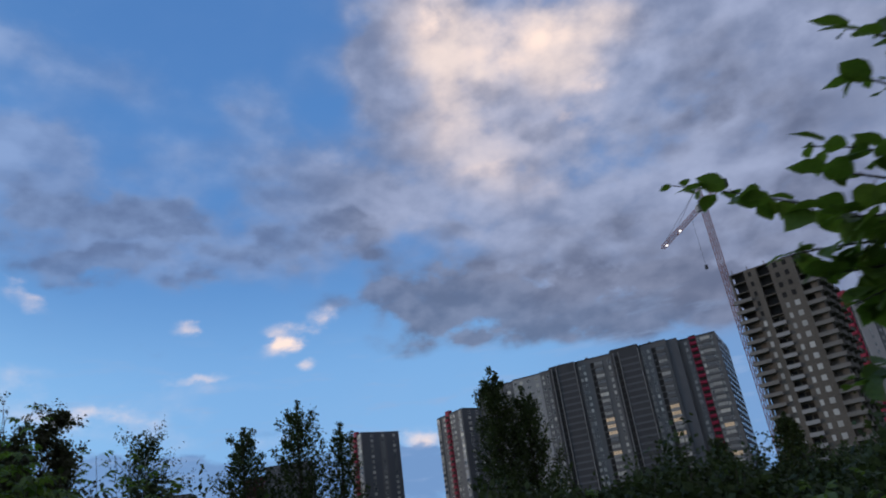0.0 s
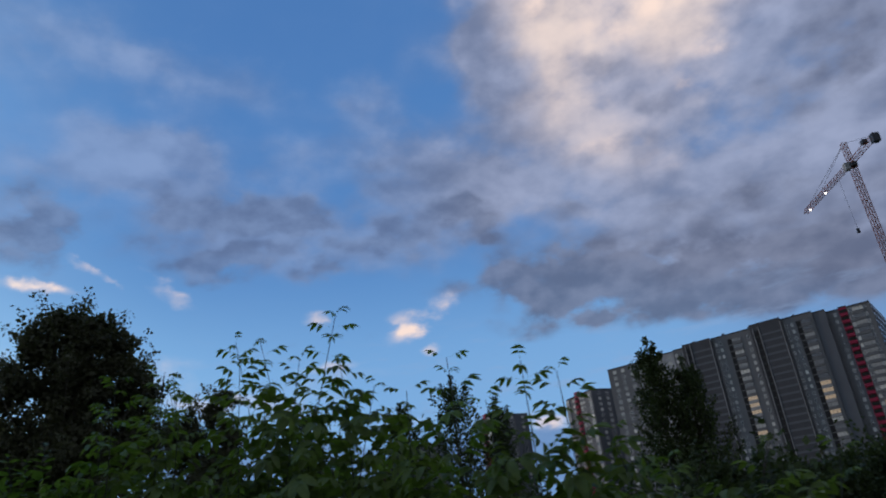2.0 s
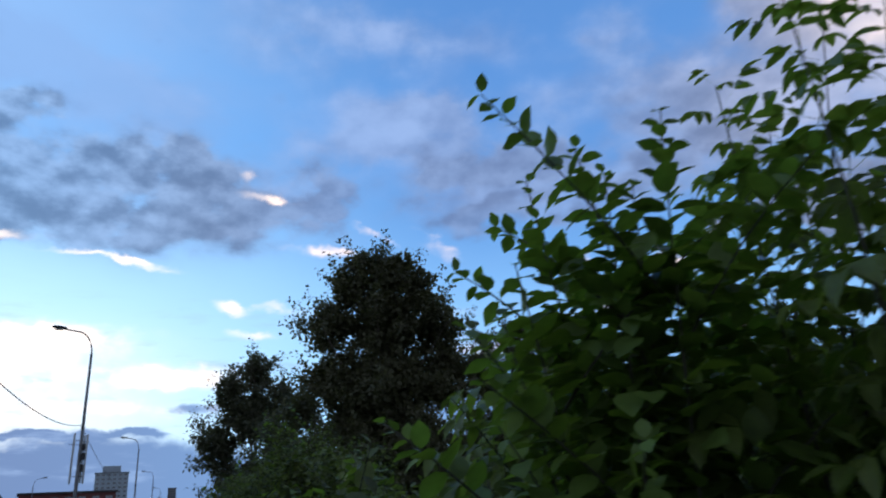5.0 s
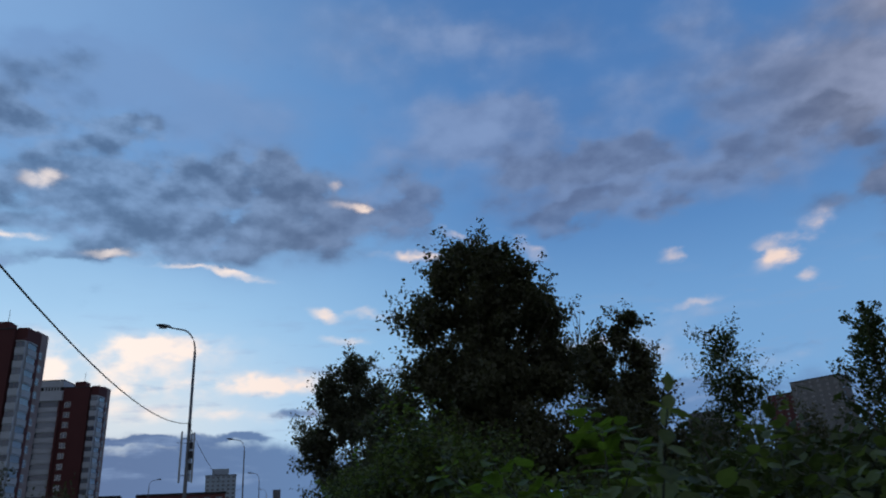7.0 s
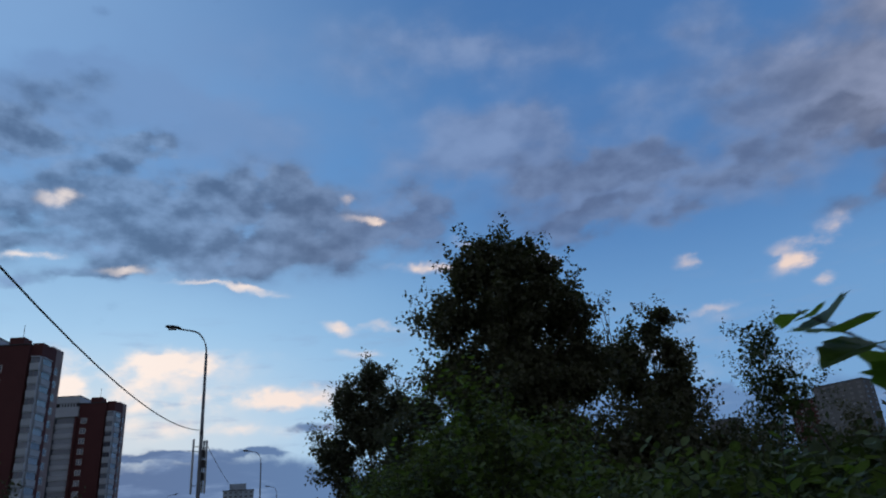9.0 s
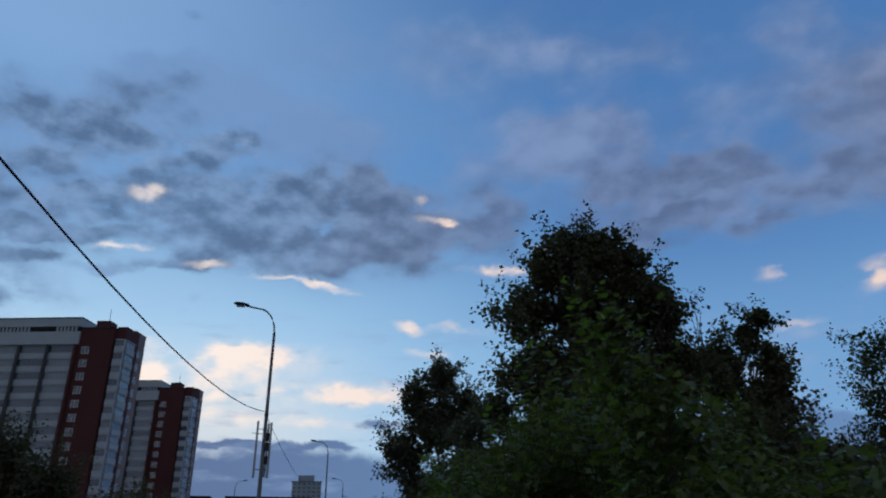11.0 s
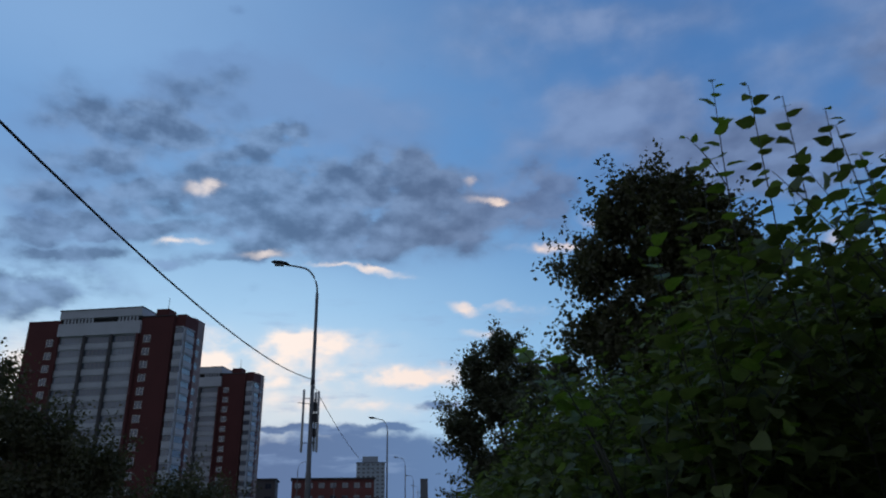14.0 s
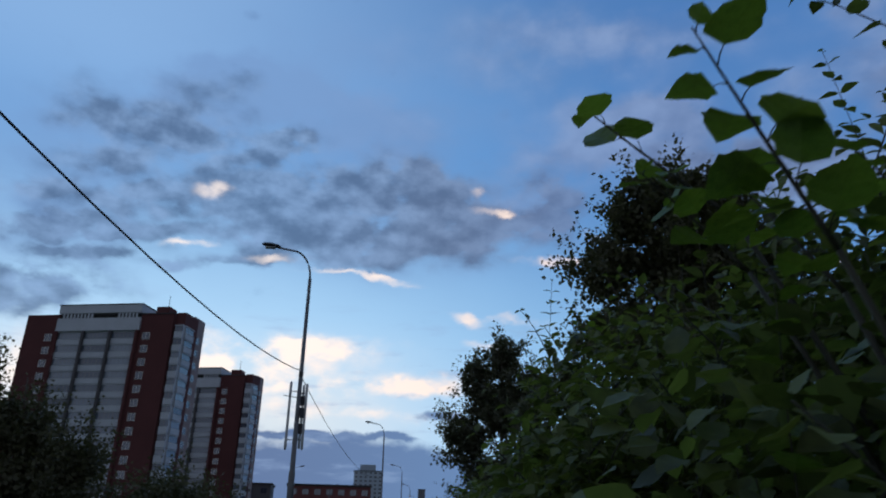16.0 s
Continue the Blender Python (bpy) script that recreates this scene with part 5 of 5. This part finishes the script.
tree((-60.6, 64.0, 0), 21.4, [(0, 0.2, 18.6, 2.2, 2.0, 3.0), (-2.0, -2.0, 16.0, 2.2, 2.0, 2.8), (2.2, 2.0, 15.4, 2.2, 2.0, 2.6), (0, 0, 13.4, 3.6, 3.2, 3.6), (-2.8, -2.6, 10.4, 2.8, 2.6, 3.2), (2.4, 2.2, 9.4, 3.0, 2.6, 3.2), (0, 0, 5.4, 4.8, 4.4, 4.6)], rng, LEAF_GREY, 0.3,
     "dark round willow tree beside the road", clumps=340, per=42, clump_r=0.55, trunk_r=0.25, group="trees beyond the shrubs")
tree((-40.8, 48.6, 0), 12.4, [(0, 0, 10.0, 1.8, 1.6, 2.2), (-1.8, -1.4, 9.0, 1.6, 1.5, 2.0), (2.2, 1.4, 8.4, 2.0, 1.8, 2.2), (0, 0, 6.0, 3.4, 3.0, 3.0), (0, 0, 3.0, 4.0, 3.4, 3.0)], rng, LEAF_GREY, 0.22,
     "low grey-green willow clump between taller trees", clumps=200, per=42, clump_r=0.42, trunk_r=0.14, bare=3, group="trees beyond the shrubs")
tree((-16.8, 49.6, 0), 12.9, [(0, 0, 10.6, 1.5, 1.4, 2.2), (0.5, 0.2, 8.0, 2.1, 1.9, 2.2), (-0.4, 0, 5.4, 1.9, 1.8, 2.4)], rng, LEAF_BIRCH, 0.16,
     "slender young birch with drooping leafy twigs", clumps=72, per=40, clump_r=0.42, bark=BARK_BIRCH, trunk_r=0.1, droop=0.9, group="trees beyond the shrubs")
tree((-14.1, 57.6, 0), 7.0, [(0, 0, 4.4, 3.0, 2.4, 2.6), (3.0, 0, 3.6, 3.0, 2.4, 2.4)], rng, LEAF_TREE, 0.2, "low dark bush below a birch", clumps=90, per=45, clump_r=0.5, trunk_r=0.1, group="trees beyond the shrubs")


def poplar(x, y, h, w, label="young upright poplar with pointed leafy tops", n=60, per=190):
    """A young poplar: a straight stem with limbs that rise steeply, each clothed in leaves to its pointed end."""
    place = thing("tree", Matrix.Translation((x, y, 0)), label, "tree", "young poplars")
    part("trunk", Shape().tube([(0, 0, 0), (0.05, 0, h * 0.4), (0, 0.05, h * 0.75), (0, 0, h)], [0.13, 0.1, 0.06, 0.015], 7).mesh("trunk", BARK, smooth=True), place)
    cs, fw, up, sz = [], [], [], []
    twig = Shape()
    for k in range(n):
        f = 0.16 + 0.8 * (k / n) ** 0.9
        reach = w * (0.58 * (1 - f) ** 0.6 + 0.06) * rng.uniform(0.65, 1.15)
        ang = k * 2.4 + rng.uniform(-0.4, 0.4)
        a = Vector((0, 0, h * f * 0.94))
        b = a + Vector((math.cos(ang) * reach, math.sin(ang) * reach, reach * rng.uniform(0.75, 1.3)))
        ln = bow(a, b, (0, 0, -0.12 * reach), 5)
        twig.tube(ln, [0.035, 0.026, 0.018, 0.012, 0.006], 4)
        m = int(per * (0.5 + reach / w))
        for _ in range(m):
            t = rng.random() ** 0.7
            p, d = along_line(ln, min(t, 0.999))
            spread = 0.05 + 0.2 * (1 - t * 0.7) * min(1.0, reach)
            cs.append(p + Vector((rng.gauss(0, spread), rng.gauss(0, spread), rng.gauss(0, spread))))
            fw.append(d + Vector((rng.gauss(0, 0.6), rng.gauss(0, 0.6), rng.gauss(0, 0.5))))
            up.append(Vector((rng.gauss(0, 0.7), rng.gauss(0, 0.7), 0.8)))
            sz.append(rng.uniform(0.12, 0.21))
    for _ in range(per):
        cs.append(Vector((rng.gauss(0, 0.1), rng.gauss(0, 0.1), h * (1.0 - abs(rng.gauss(0, 0.06))))))
        fw.append(Vector((rng.gauss(0, 0.5), rng.gauss(0, 0.5), 0.8))), up.append(Vector((rng.gauss(0, 0.7), rng.gauss(0, 0.7), 0.5))), sz.append(rng.uniform(0.1, 0.17))
    part("twig_work", twig.mesh("twig_work", BARK, smooth=True), place, kind="stuff")
    part("crown", scatter("crown", DIAMOND, np.array(cs), np.array(fw), np.array(up), np.array(sz), LEAF_BIRCH), place, kind="stuff")


poplar(-8.25, 40.1, 9.6, 3.8, n=54, per=135)
poplar(-5.3, 40.6, 10.9, 4.4, n=60, per=135)
poplar(-3.0, 40.8, 9.4, 3.0, n=46, per=120)
poplar(6.6, 44.8, 12.6, 4.0, "dense dark poplar in front of the grey block", 80, 190)
poplar(8.6, 45.4, 11.2, 4.0, "dense dark poplar in front of the grey block", 70, 170)
poplar(29.5, 52.3, 8.4, 3.2)
poplar(27.5, 60.3, 8.0, 3.6)

for x, y, h in ((-20.8, 41.0, 8.4), (-18.0, 43.0, 6.4), (-23.6, 38.4, 8.2), (-14.0, 45.0, 5.0), (-32.0, 38.5, 5.5), (-36.0, 44.5, 6.0), (-10.5, 47.0, 4.6), (-6.0, 50.0, 4.4), (-1.0, 46.0, 4.2), (3.5, 50.0, 4.4), (13.0, 46.0, 4.0), (19.0, 46.0, 4.2), (24.0, 44.0, 4.4)):
    tree((x, y, 0), h, [(0, 0, h * 0.62, 2.2, 2.0, h * 0.34), (1.8, 0.4, h * 0.5, 1.8, 1.6, h * 0.32), (-1.7, 0, h * 0.45, 1.8, 1.6, h * 0.32)], rng, LEAF_TREE, 0.2, "dark low thicket below the trees", clumps=80, per=32, clump_r=0.4, trunk_r=0.07, name="thicket", category="bush", group="thickets below the trees")

# across the road
tree((-57.5, 18.9, 0), 11.5, [(0, 0, 9.5, 1.1, 1.3, 1.9), (0.3, 0.9, 7.3, 1.0, 1.2, 1.4), (-0.4, -1.0, 6.9, 1.3, 1.4, 1.8), (0, 0.2, 3.4, 2.2, 2.4, 3.0)], rng, LEAF_TREE, 0.2, "taller ragged tree against the bright evening sky", clumps=110, per=34, clump_r=0.42, trunk_r=0.16, group="trees across the road")
tree((-51.0, 20.2, 0), 9.0, [(-0.6, -1.4, 6.2, 2.2, 2.0, 2.0), (0.0, 0.6, 5.6, 1.8, 1.8, 1.6), (0.4, 2.4, 4.4, 2.2, 1.8, 1.6), (0, 0.6, 2.8, 3.4, 3.8, 2.6)], rng, LEAF_TREE, 0.18, "dark leafy roadside tree across the road", clumps=200, per=45, clump_r=0.45, trunk_r=0.16, group="trees across the road")
tree((-52.5, 15.4, 0), 11.5, [(0, 0, 8.4, 2.2, 2.4, 2.6), (0, 0, 5.0, 2.8, 3.0, 3.0)], rng, LEAF_TREE, 0.18, "dark leafy roadside tree across the road", clumps=120, per=45, clump_r=0.45, trunk_r=0.16, group="trees across the road")
tree((-52.0, 27.5, 0), 4.6, [(0, 0, 2.6, 2.6, 2.4, 2.0), (-2, 3, 2.2, 2.6, 2.4, 1.8)], rng, LEAF_TREE, 0.18, "low dark bush across the road", clumps=90, per=45, clump_r=0.45, trunk_r=0.08, group="trees across the road")


# ---------------------------------------------------------------- shrubs beside the path
MAPLE_LABEL = "ash-leaved maple shrub with green compound leaves"
ROUND_LABEL = "shrub with rounded mid-green leaves"
POPLAR_LABEL = "poplar sapling with broad pointed green leaves"
rs = random.Random(11)
shrub((-3.1, 6.0, 0), [(-2.8, 5.72, 3.09), (-3.37, 5.92, 3.04), (-3.0, 5.58, 2.79), (-3.61, 6.09, 3.12), (-2.72, 5.45, 2.72), (-2.5, 5.3, 2.5), (-3.2, 5.5, 2.6), (-3.4, 5.65, 2.85)], rs, MAPLE, LEAF_MAPLE, 0.23, MAPLE_LABEL, fill=8, fill_r=(0.7,), gap=0.085,
      lobes=[(-3.0, 5.8, 1.9, 0.75, 0.7, 0.7, 350), (-3.0, 5.9, 1.0, 0.8, 0.8, 0.9, 350)])
shrub((-4.2, 6.1, 0), [(-4.22, 5.68, 2.86), (-3.97, 5.81, 2.9), (-4.42, 5.91, 2.72), (-4.3, 6.5, 2.9), (-3.8, 5.7, 2.7), (-4.1, 6.05, 2.95)], rs, MAPLE, LEAF_MAPLE, 0.22, MAPLE_LABEL, fill=8, fill_r=(0.7,), gap=0.085,
      lobes=[(-4.0, 6.0, 1.8, 0.7, 0.7, 0.62, 240), (-4.1, 6.1, 1.0, 0.8, 0.8, 0.9, 350)])
shrub((-4.9, 6.6, 0), [(-4.58, 6.26, 2.55), (-5.2, 6.7, 2.3), (-4.9, 6.3, 2.3), (-5.3, 7.1, 2.3)], rs, MAPLE, LEAF_MAPLE, 0.21, MAPLE_LABEL, fill=8, fill_r=(0.7,), gap=0.09,
      lobes=[(-4.9, 6.5, 1.65, 0.7, 0.7, 0.65, 430), (-4.9, 6.6, 0.8, 0.8, 0.8, 0.8, 250)])
shrub((-4.75, 5.62, 0), [(-4.73, 5.47, 2.42), (-4.53, 5.51, 2.47), (-4.88, 5.53, 2.4), (-4.89, 5.42, 2.15), (-4.93, 5.41, 2.03), (-4.62, 5.5, 2.3), (-4.7, 5.6, 2.4)], rs, ROUNDED, LEAF_ROUND, 0.084, ROUND_LABEL, gap=0.034, low=0.35, twigs=4, singles=3, stalk=0.3, spread=0.12,
      lobes=[(-4.72, 5.78, 1.85, 0.32, 0.32, 0.42, 620), (-4.75, 5.85, 1.2, 0.45, 0.4, 0.6, 600)])
shrub((-1.9, 5.3, 0), [(-2.08, 5.19, 2.57), (-1.7, 4.95, 2.44), (-1.54, 4.91, 2.36), (-2.34, 5.39, 2.47), (-1.9, 5.1, 2.3)], rs, MAPLE, LEAF_MAPLE, 0.22, MAPLE_LABEL, fill=6, fill_r=(0.7,), gap=0.09,
      lobes=[(-1.8, 5.2, 1.55, 0.8, 0.7, 0.6, 380), (-1.9, 5.3, 0.8, 0.9, 0.8, 0.8, 300)])
shrub((-0.9, 5.0, 0), [(-1.14, 4.79, 1.9), (-1.36, 4.87, 2.05), (-0.7, 4.9, 1.9), (-0.4, 4.9, 1.85)], rs, MAPLE, LEAF_MAPLE, 0.21, MAPLE_LABEL, fill=6, fill_r=(0.8,), gap=0.1,
      lobes=[(-0.9, 4.9, 1.3, 0.9, 0.7, 0.5, 350), (-0.9, 5.0, 0.7, 0.9, 0.8, 0.7, 250)])
shrub((0.9, 4.6, 0), [(0.7, 4.4, 1.75), (1.1, 4.2, 1.8), (0.5, 4.7, 1.8)], rs, MAPLE, LEAF_MAPLE, 0.21, MAPLE_LABEL, fill=6, fill_r=(0.8,), gap=0.1,
      lobes=[(0.9, 4.5, 1.15, 1.2, 0.8, 0.55, 420), (0.9, 4.6, 0.6, 1.2, 0.8, 0.6, 250)])
shrub((2.6, 3.6, 0), [(2.4, 3.6, 1.7), (2.9, 3.2, 1.75), (2.2, 3.9, 1.7)], rs, MAPLE, LEAF_MAPLE, 0.21, MAPLE_LABEL, fill=6, fill_r=(0.8,), gap=0.1,
      lobes=[(2.6, 3.5, 1.1, 1.3, 0.9, 0.6, 420), (2.6, 3.6, 0.6, 1.3, 0.9, 0.6, 250)])
# the overhanging shrub that the camera passes first
sapling((2.3, 1.9, 0), [((1.22, 1.33, 2.10), (1.11, 1.55, 2.33), (0.90, 1.79, 2.52), 31, 0.098),
    ((1.15, 1.18, 2.19), (1.10, 1.23, 2.29), (1.02, 1.36, 2.37), 14, 0.088),
    ((1.19, 1.21, 2.16), (1.08, 1.25, 2.22), (1.03, 1.35, 2.30), 11, 0.088),
    ((1.14, 1.05, 2.34), (1.10, 1.09, 2.47), (1.09, 1.17, 2.55), 13, 0.088),
    ((1.11, 1.08, 2.26), (1.08, 1.11, 2.37), (1.07, 1.19, 2.43), 11, 0.088),
    ((1.21, 1.33, 2.09), (1.12, 1.41, 2.15), (1.00, 1.55, 2.17), 20, 0.103),
    ((1.22, 1.32, 2.07), (1.12, 1.41, 2.06), (1.06, 1.52, 2.11), 17, 0.103),
    ((1.22, 1.33, 2.03), (1.14, 1.39, 2.03), (1.09, 1.49, 2.01), 14, 0.103),
    ((1.23, 1.44, 1.87), (1.16, 1.50, 1.86), (1.06, 1.57, 1.85), 14, 0.103),
    ((1.21, 1.27, 2.12), (1.14, 1.33, 2.17), (1.09, 1.43, 2.21), 14, 0.103)], rs, ROUNDED, LEAF_SINGLE, "shrub with oval mid-green leaves hanging over the path")
# low leafy growth along the path's edge
for a, o, z, n in ((8.3, 1.15, 1.9, 330), (9.2, 1.6, 1.75, 330), (10.1, 1.15, 1.85, 420), (10.3, 2.2, 1.9, 330), (11.6, 1.9, 1.9, 380), (12.8, 2.3, 2.0, 380), (14.2, 2.3, 2.1, 420), (15.6, 2.4, 2.2, 420)):
    p = at(a, o)
    tips = [p + Vector((rs.uniform(-0.5, 0.5), rs.uniform(-0.5, 0.5), z * rs.uniform(0.88, 1.03))) for _ in range(5)]
    shrub(p, tips, rs, ROUNDED, LEAF_POPLAR, 0.085, "low shrub with broad green leaves beside the path", gap=0.06, low=0.35, twigs=3, singles=1, stalk=0.3,
          lobes=[(p.x, p.y, z * 0.66, 0.5, 0.5, z * 0.3, n * 2), (p.x, p.y, z * 0.36, 0.6, 0.6, z * 0.34, n * 2)])
sapling((-6.6, 8.1, 0), [((-6.96, 7.99, 1.64), (-7.11, 8.02, 1.81), (-7.23, 8.06, 2.09), 18, 0.119),
    ((-7.01, 7.99, 1.64), (-7.15, 7.97, 1.82), (-7.19, 8.01, 2.00), 12, 0.125),
    ((-6.95, 8.09, 1.73), (-7.03, 8.08, 1.88), (-7.06, 8.08, 1.96), 12, 0.125),
    ((-7.49, 7.77, 1.64), (-7.62, 7.77, 1.74), (-7.75, 7.76, 1.85), 14, 0.100),
    ((-7.42, 7.90, 1.63), (-7.57, 7.96, 1.79), (-7.62, 7.94, 1.89), 11, 0.100),
    ((-7.40, 8.12, 1.62), (-7.48, 8.09, 1.78), (-7.53, 8.08, 1.84), 11, 0.100)], rs, LOBED, LEAF_SINGLE, "low sapling with large lobed green leaves")
# poplar saplings
shrub((-12.1, 14.0, 0), [(-12.35, 13.31, 2.9), (-12.32, 12.95, 2.88), (-12.15, 13.3, 2.72), (-12.0, 13.35, 2.66), (-11.85, 13.5, 2.6), (-11.7, 13.5, 2.5)], rs, RHOMBIC, LEAF_POPLAR, 0.085, POPLAR_LABEL, gap=0.055, low=0.35, twigs=4, singles=3, stalk=0.5, whorl=False,
      lobes=[(-12.0, 14.1, 2.2, 0.6, 0.6, 0.7, 900), (-11.8, 14.0, 1.4, 0.8, 0.8, 0.9, 900)])
sapling((-11.3, 13.2, 0), [((-11.45, 12.78, 2.69), (-11.66, 12.73, 3.03), (-11.89, 12.66, 3.17), 16, 0.090),
    ((-11.49, 12.77, 2.51), (-11.72, 12.71, 2.76), (-11.98, 12.63, 2.83), 17, 0.090),
    ((-11.42, 12.78, 2.95), (-11.60, 12.74, 3.23), (-11.77, 12.70, 3.47), 13, 0.080),
    ((-11.52, 12.76, 2.52), (-11.57, 12.75, 2.82), (-11.77, 12.70, 2.98), 14, 0.085),
    ((-11.53, 12.76, 2.34), (-11.62, 12.74, 2.59), (-11.84, 12.68, 2.63), 15, 0.085)], rs, RHOMBIC, LEAF_SINGLE, "poplar sapling with broad dark green leaves")
shrub((-12.75, 13.75, 0), [(-12.92, 13.46, 3.62), (-12.48, 13.5, 3.26), (-12.78, 13.52, 3.54), (-12.38, 13.42, 2.96), (-12.34, 13.43, 2.81), (-13.07, 13.53, 3.25), (-13.29, 13.65, 3.15), (-12.59, 13.35, 3.31)], rs, RHOMBIC, LEAF_POPLAR, 0.09, POPLAR_LABEL, gap=0.055, low=0.35, twigs=4, singles=4, stalk=0.5, whorl=False,
      lobes=[(-12.9, 13.9, 2.2, 0.6, 0.6, 0.7, 900), (-12.9, 13.9, 1.2, 0.8, 0.8, 0.8, 900)])
shrub((-11.1, 12.3, 0), [(-11.51, 11.87, 3.21), (-11.42, 11.90, 3.12), (-11.35, 11.93, 3.12), (-11.28, 11.95, 3.13), (-11.21, 11.97, 3.04), (-11.16, 11.98, 2.93), (-11.09, 12.00, 2.86), (-11.08, 12.00, 2.69), (-11.00, 12.02, 2.71), (-10.95, 12.03, 2.63)], rs, RHOMBIC, LEAF_POPLAR, 0.08, POPLAR_LABEL, gap=0.045, low=0.45, twigs=5, singles=4, stalk=0.5, whorl=False, spread=0.12, r0=0.006,
      lobes=[(-11.1, 12.25, 2.3, 0.32, 0.25, 0.35, 260), (-11.2, 12.5, 1.75, 0.5, 0.5, 0.5, 500), (-11.2, 12.5, 0.8, 0.6, 0.6, 0.7, 400)])
shrub((-13.0, 13.3, 0), [(-13.12, 13.01, 2.78), (-13.11, 13.02, 2.52), (-13.08, 13.03, 2.38), (-12.92, 12.96, 2.58), (-12.85, 13.1, 2.5), (-13.2, 13.2, 2.5)], rs, RHOMBIC, LEAF_POPLAR, 0.09, POPLAR_LABEL, gap=0.05, low=0.35, twigs=3, singles=4, stalk=0.5, whorl=False,
      lobes=[(-13.1, 13.4, 1.75, 0.45, 0.45, 0.45, 700), (-13.1, 13.5, 1.0, 0.6, 0.6, 0.7, 700)])
sapling((-13.1, 13.2, 0), [((-13.60, 13.07, 2.11), (-13.71, 13.00, 2.24), (-13.80, 12.90, 2.37), 8, 0.098),
    ((-13.37, 12.84, 1.91), (-13.42, 12.75, 2.10), (-13.46, 12.70, 2.25), 11, 0.100),
    ((-13.59, 13.08, 2.00), (-13.68, 13.02, 2.15), (-13.72, 12.96, 2.21), 7, 0.100),
    ((-13.33, 13.15, 2.01), (-13.36, 13.15, 2.15), (-13.40, 13.14, 2.20), 8, 0.070),
    ((-13.40, 12.93, 1.88), (-13.46, 12.91, 2.00), (-13.51, 12.89, 2.08), 8, 0.090),
    ((-13.33, 13.10, 1.94), (-13.38, 13.09, 2.05), (-13.45, 13.07, 2.12), 9, 0.070)], rs, RHOMBIC, LEAF_SINGLE, "aspen sapling with large broad leaves leaning over the path")
shrub((-13.4, 13.25, 0), [(-13.5, 12.95, 1.95), (-13.3, 12.9, 2.0), (-13.2, 12.8, 1.95), (-13.65, 13.05, 1.85)], rs, RHOMBIC, LEAF_POPLAR, 0.07, POPLAR_LABEL, gap=0.05, low=0.5, twigs=2, singles=2, stalk=0.6, whorl=False, spread=0.1, r0=0.005,
      lobes=[(-13.55, 13.15, 1.6, 0.4, 0.35, 0.35, 420), (-13.5, 13.3, 1.0, 0.5, 0.45, 0.6, 420)])
for x, y, z, r, n in ((-12.9, 14.9, 3.6, 0.8, 1100), (-13.8, 15.0, 3.4, 0.8, 1100), (-13.9, 14.6, 2.9, 0.7, 1000), (-14.7, 14.9, 2.75, 0.8, 1000), (-15.2, 15.2, 2.9, 0.8, 1000), (-12.0, 15.0, 3.3, 0.8, 1000), (-10.9, 13.7, 2.4, 0.8, 800), (-14.9, 14.3, 2.2, 0.5, 700), (-16.4, 16.0, 2.4, 0.9, 900), (-18.2, 17.6, 2.3, 1.0, 900), (-20.5, 20.0, 2.4, 1.3, 900), (-24.0, 23.4, 2.6, 1.6, 900)):
    p = Vector((x, y, 0))
    tips = [p + Vector((rs.uniform(-r, r) * 0.6, rs.uniform(-r, r) * 0.6, z * rs.uniform(0.82, 1.04))) for _ in range(7)]
    shrub(p, tips, rs, OVATE, LEAF_POPLAR, 0.075, "dense leafy shrub beside the path", gap=0.07, low=0.35, twigs=4, singles=1, stalk=0.3,
          lobes=[(x, y, z * 0.68, r * 0.8, r * 0.8, z * 0.27, int(n * (1.2 if z > 3.2 else 1.9))), (x, y, z * 0.36, r, r, z * 0.34, int(n * 1.9))], r0=0.006)
# bushes on the open ground beside the path
for x, y, h, w in ((4.4, 11.2, 2.6, 2.2), (8.0, 11.0, 2.7, 2.4), (1.0, 12.5, 2.4, 2.0), (6.0, 8.2, 2.2, 1.6), (11.5, 13.0, 3.6, 2.6), (8.5, 8.0, 2.5, 2.0), (-3.6, 12.0, 3.2, 2.2), (-5.0, 11.6, 3.0, 2.0), (-6.5, 13.5, 2.6, 2.2), (-9.0, 17.5, 2.8, 2.4), (-6.0, 20.0, 3.0, 3.0), (-11.0, 21.0, 3.2, 2.6), (-2.0, 22.0, 3.2, 3.0), (-14.0, 26.0, 3.6, 3.0), (-21.0, 27.5, 3.4, 2.6)):
    tree((x, y, 0), h, [(0, 0, h * 0.6, w * 0.6, w * 0.6, h * 0.36), (w * 0.35, 0.2, h * 0.45, w * 0.5, w * 0.5, h * 0.34), (-w * 0.4, 0, h * 0.4, w * 0.5, w * 0.5, h * 0.34)], rng, LEAF_BIRCH, 0.12, "rounded green bush on rough grass", clumps=70, per=40, clump_r=0.24, trunk_r=0.05, name="bush", category="bush", group="bushes on the rough grass")
# the dark hedge at the far side of the rough grass
for k in range(11):
    az, d = radians(9.0 + k * 2.7), 23.0 + rng.uniform(-1.5, 1.5)
    h = (3.4 - 0.04 * k) * rng.uniform(0.93, 1.08)
    tree((d * math.sin(az), d * math.cos(az), 0), h, [(0, 0, h * 0.66, 1.1, 1.0, h * 0.34), (0.6, 0.3, h * 0.45, 1.1, 1.0, h * 0.36), (-0.6, 0, h * 0.4, 1.1, 1.0, h * 0.36)], rng, LEAF_BIRCH, 0.13, "tall dark green hedge bush behind rough grass", clumps=80, per=40, clump_r=0.26, trunk_r=0.05, name="hedge_bush", category="bush", group="hedge behind the rough grass")
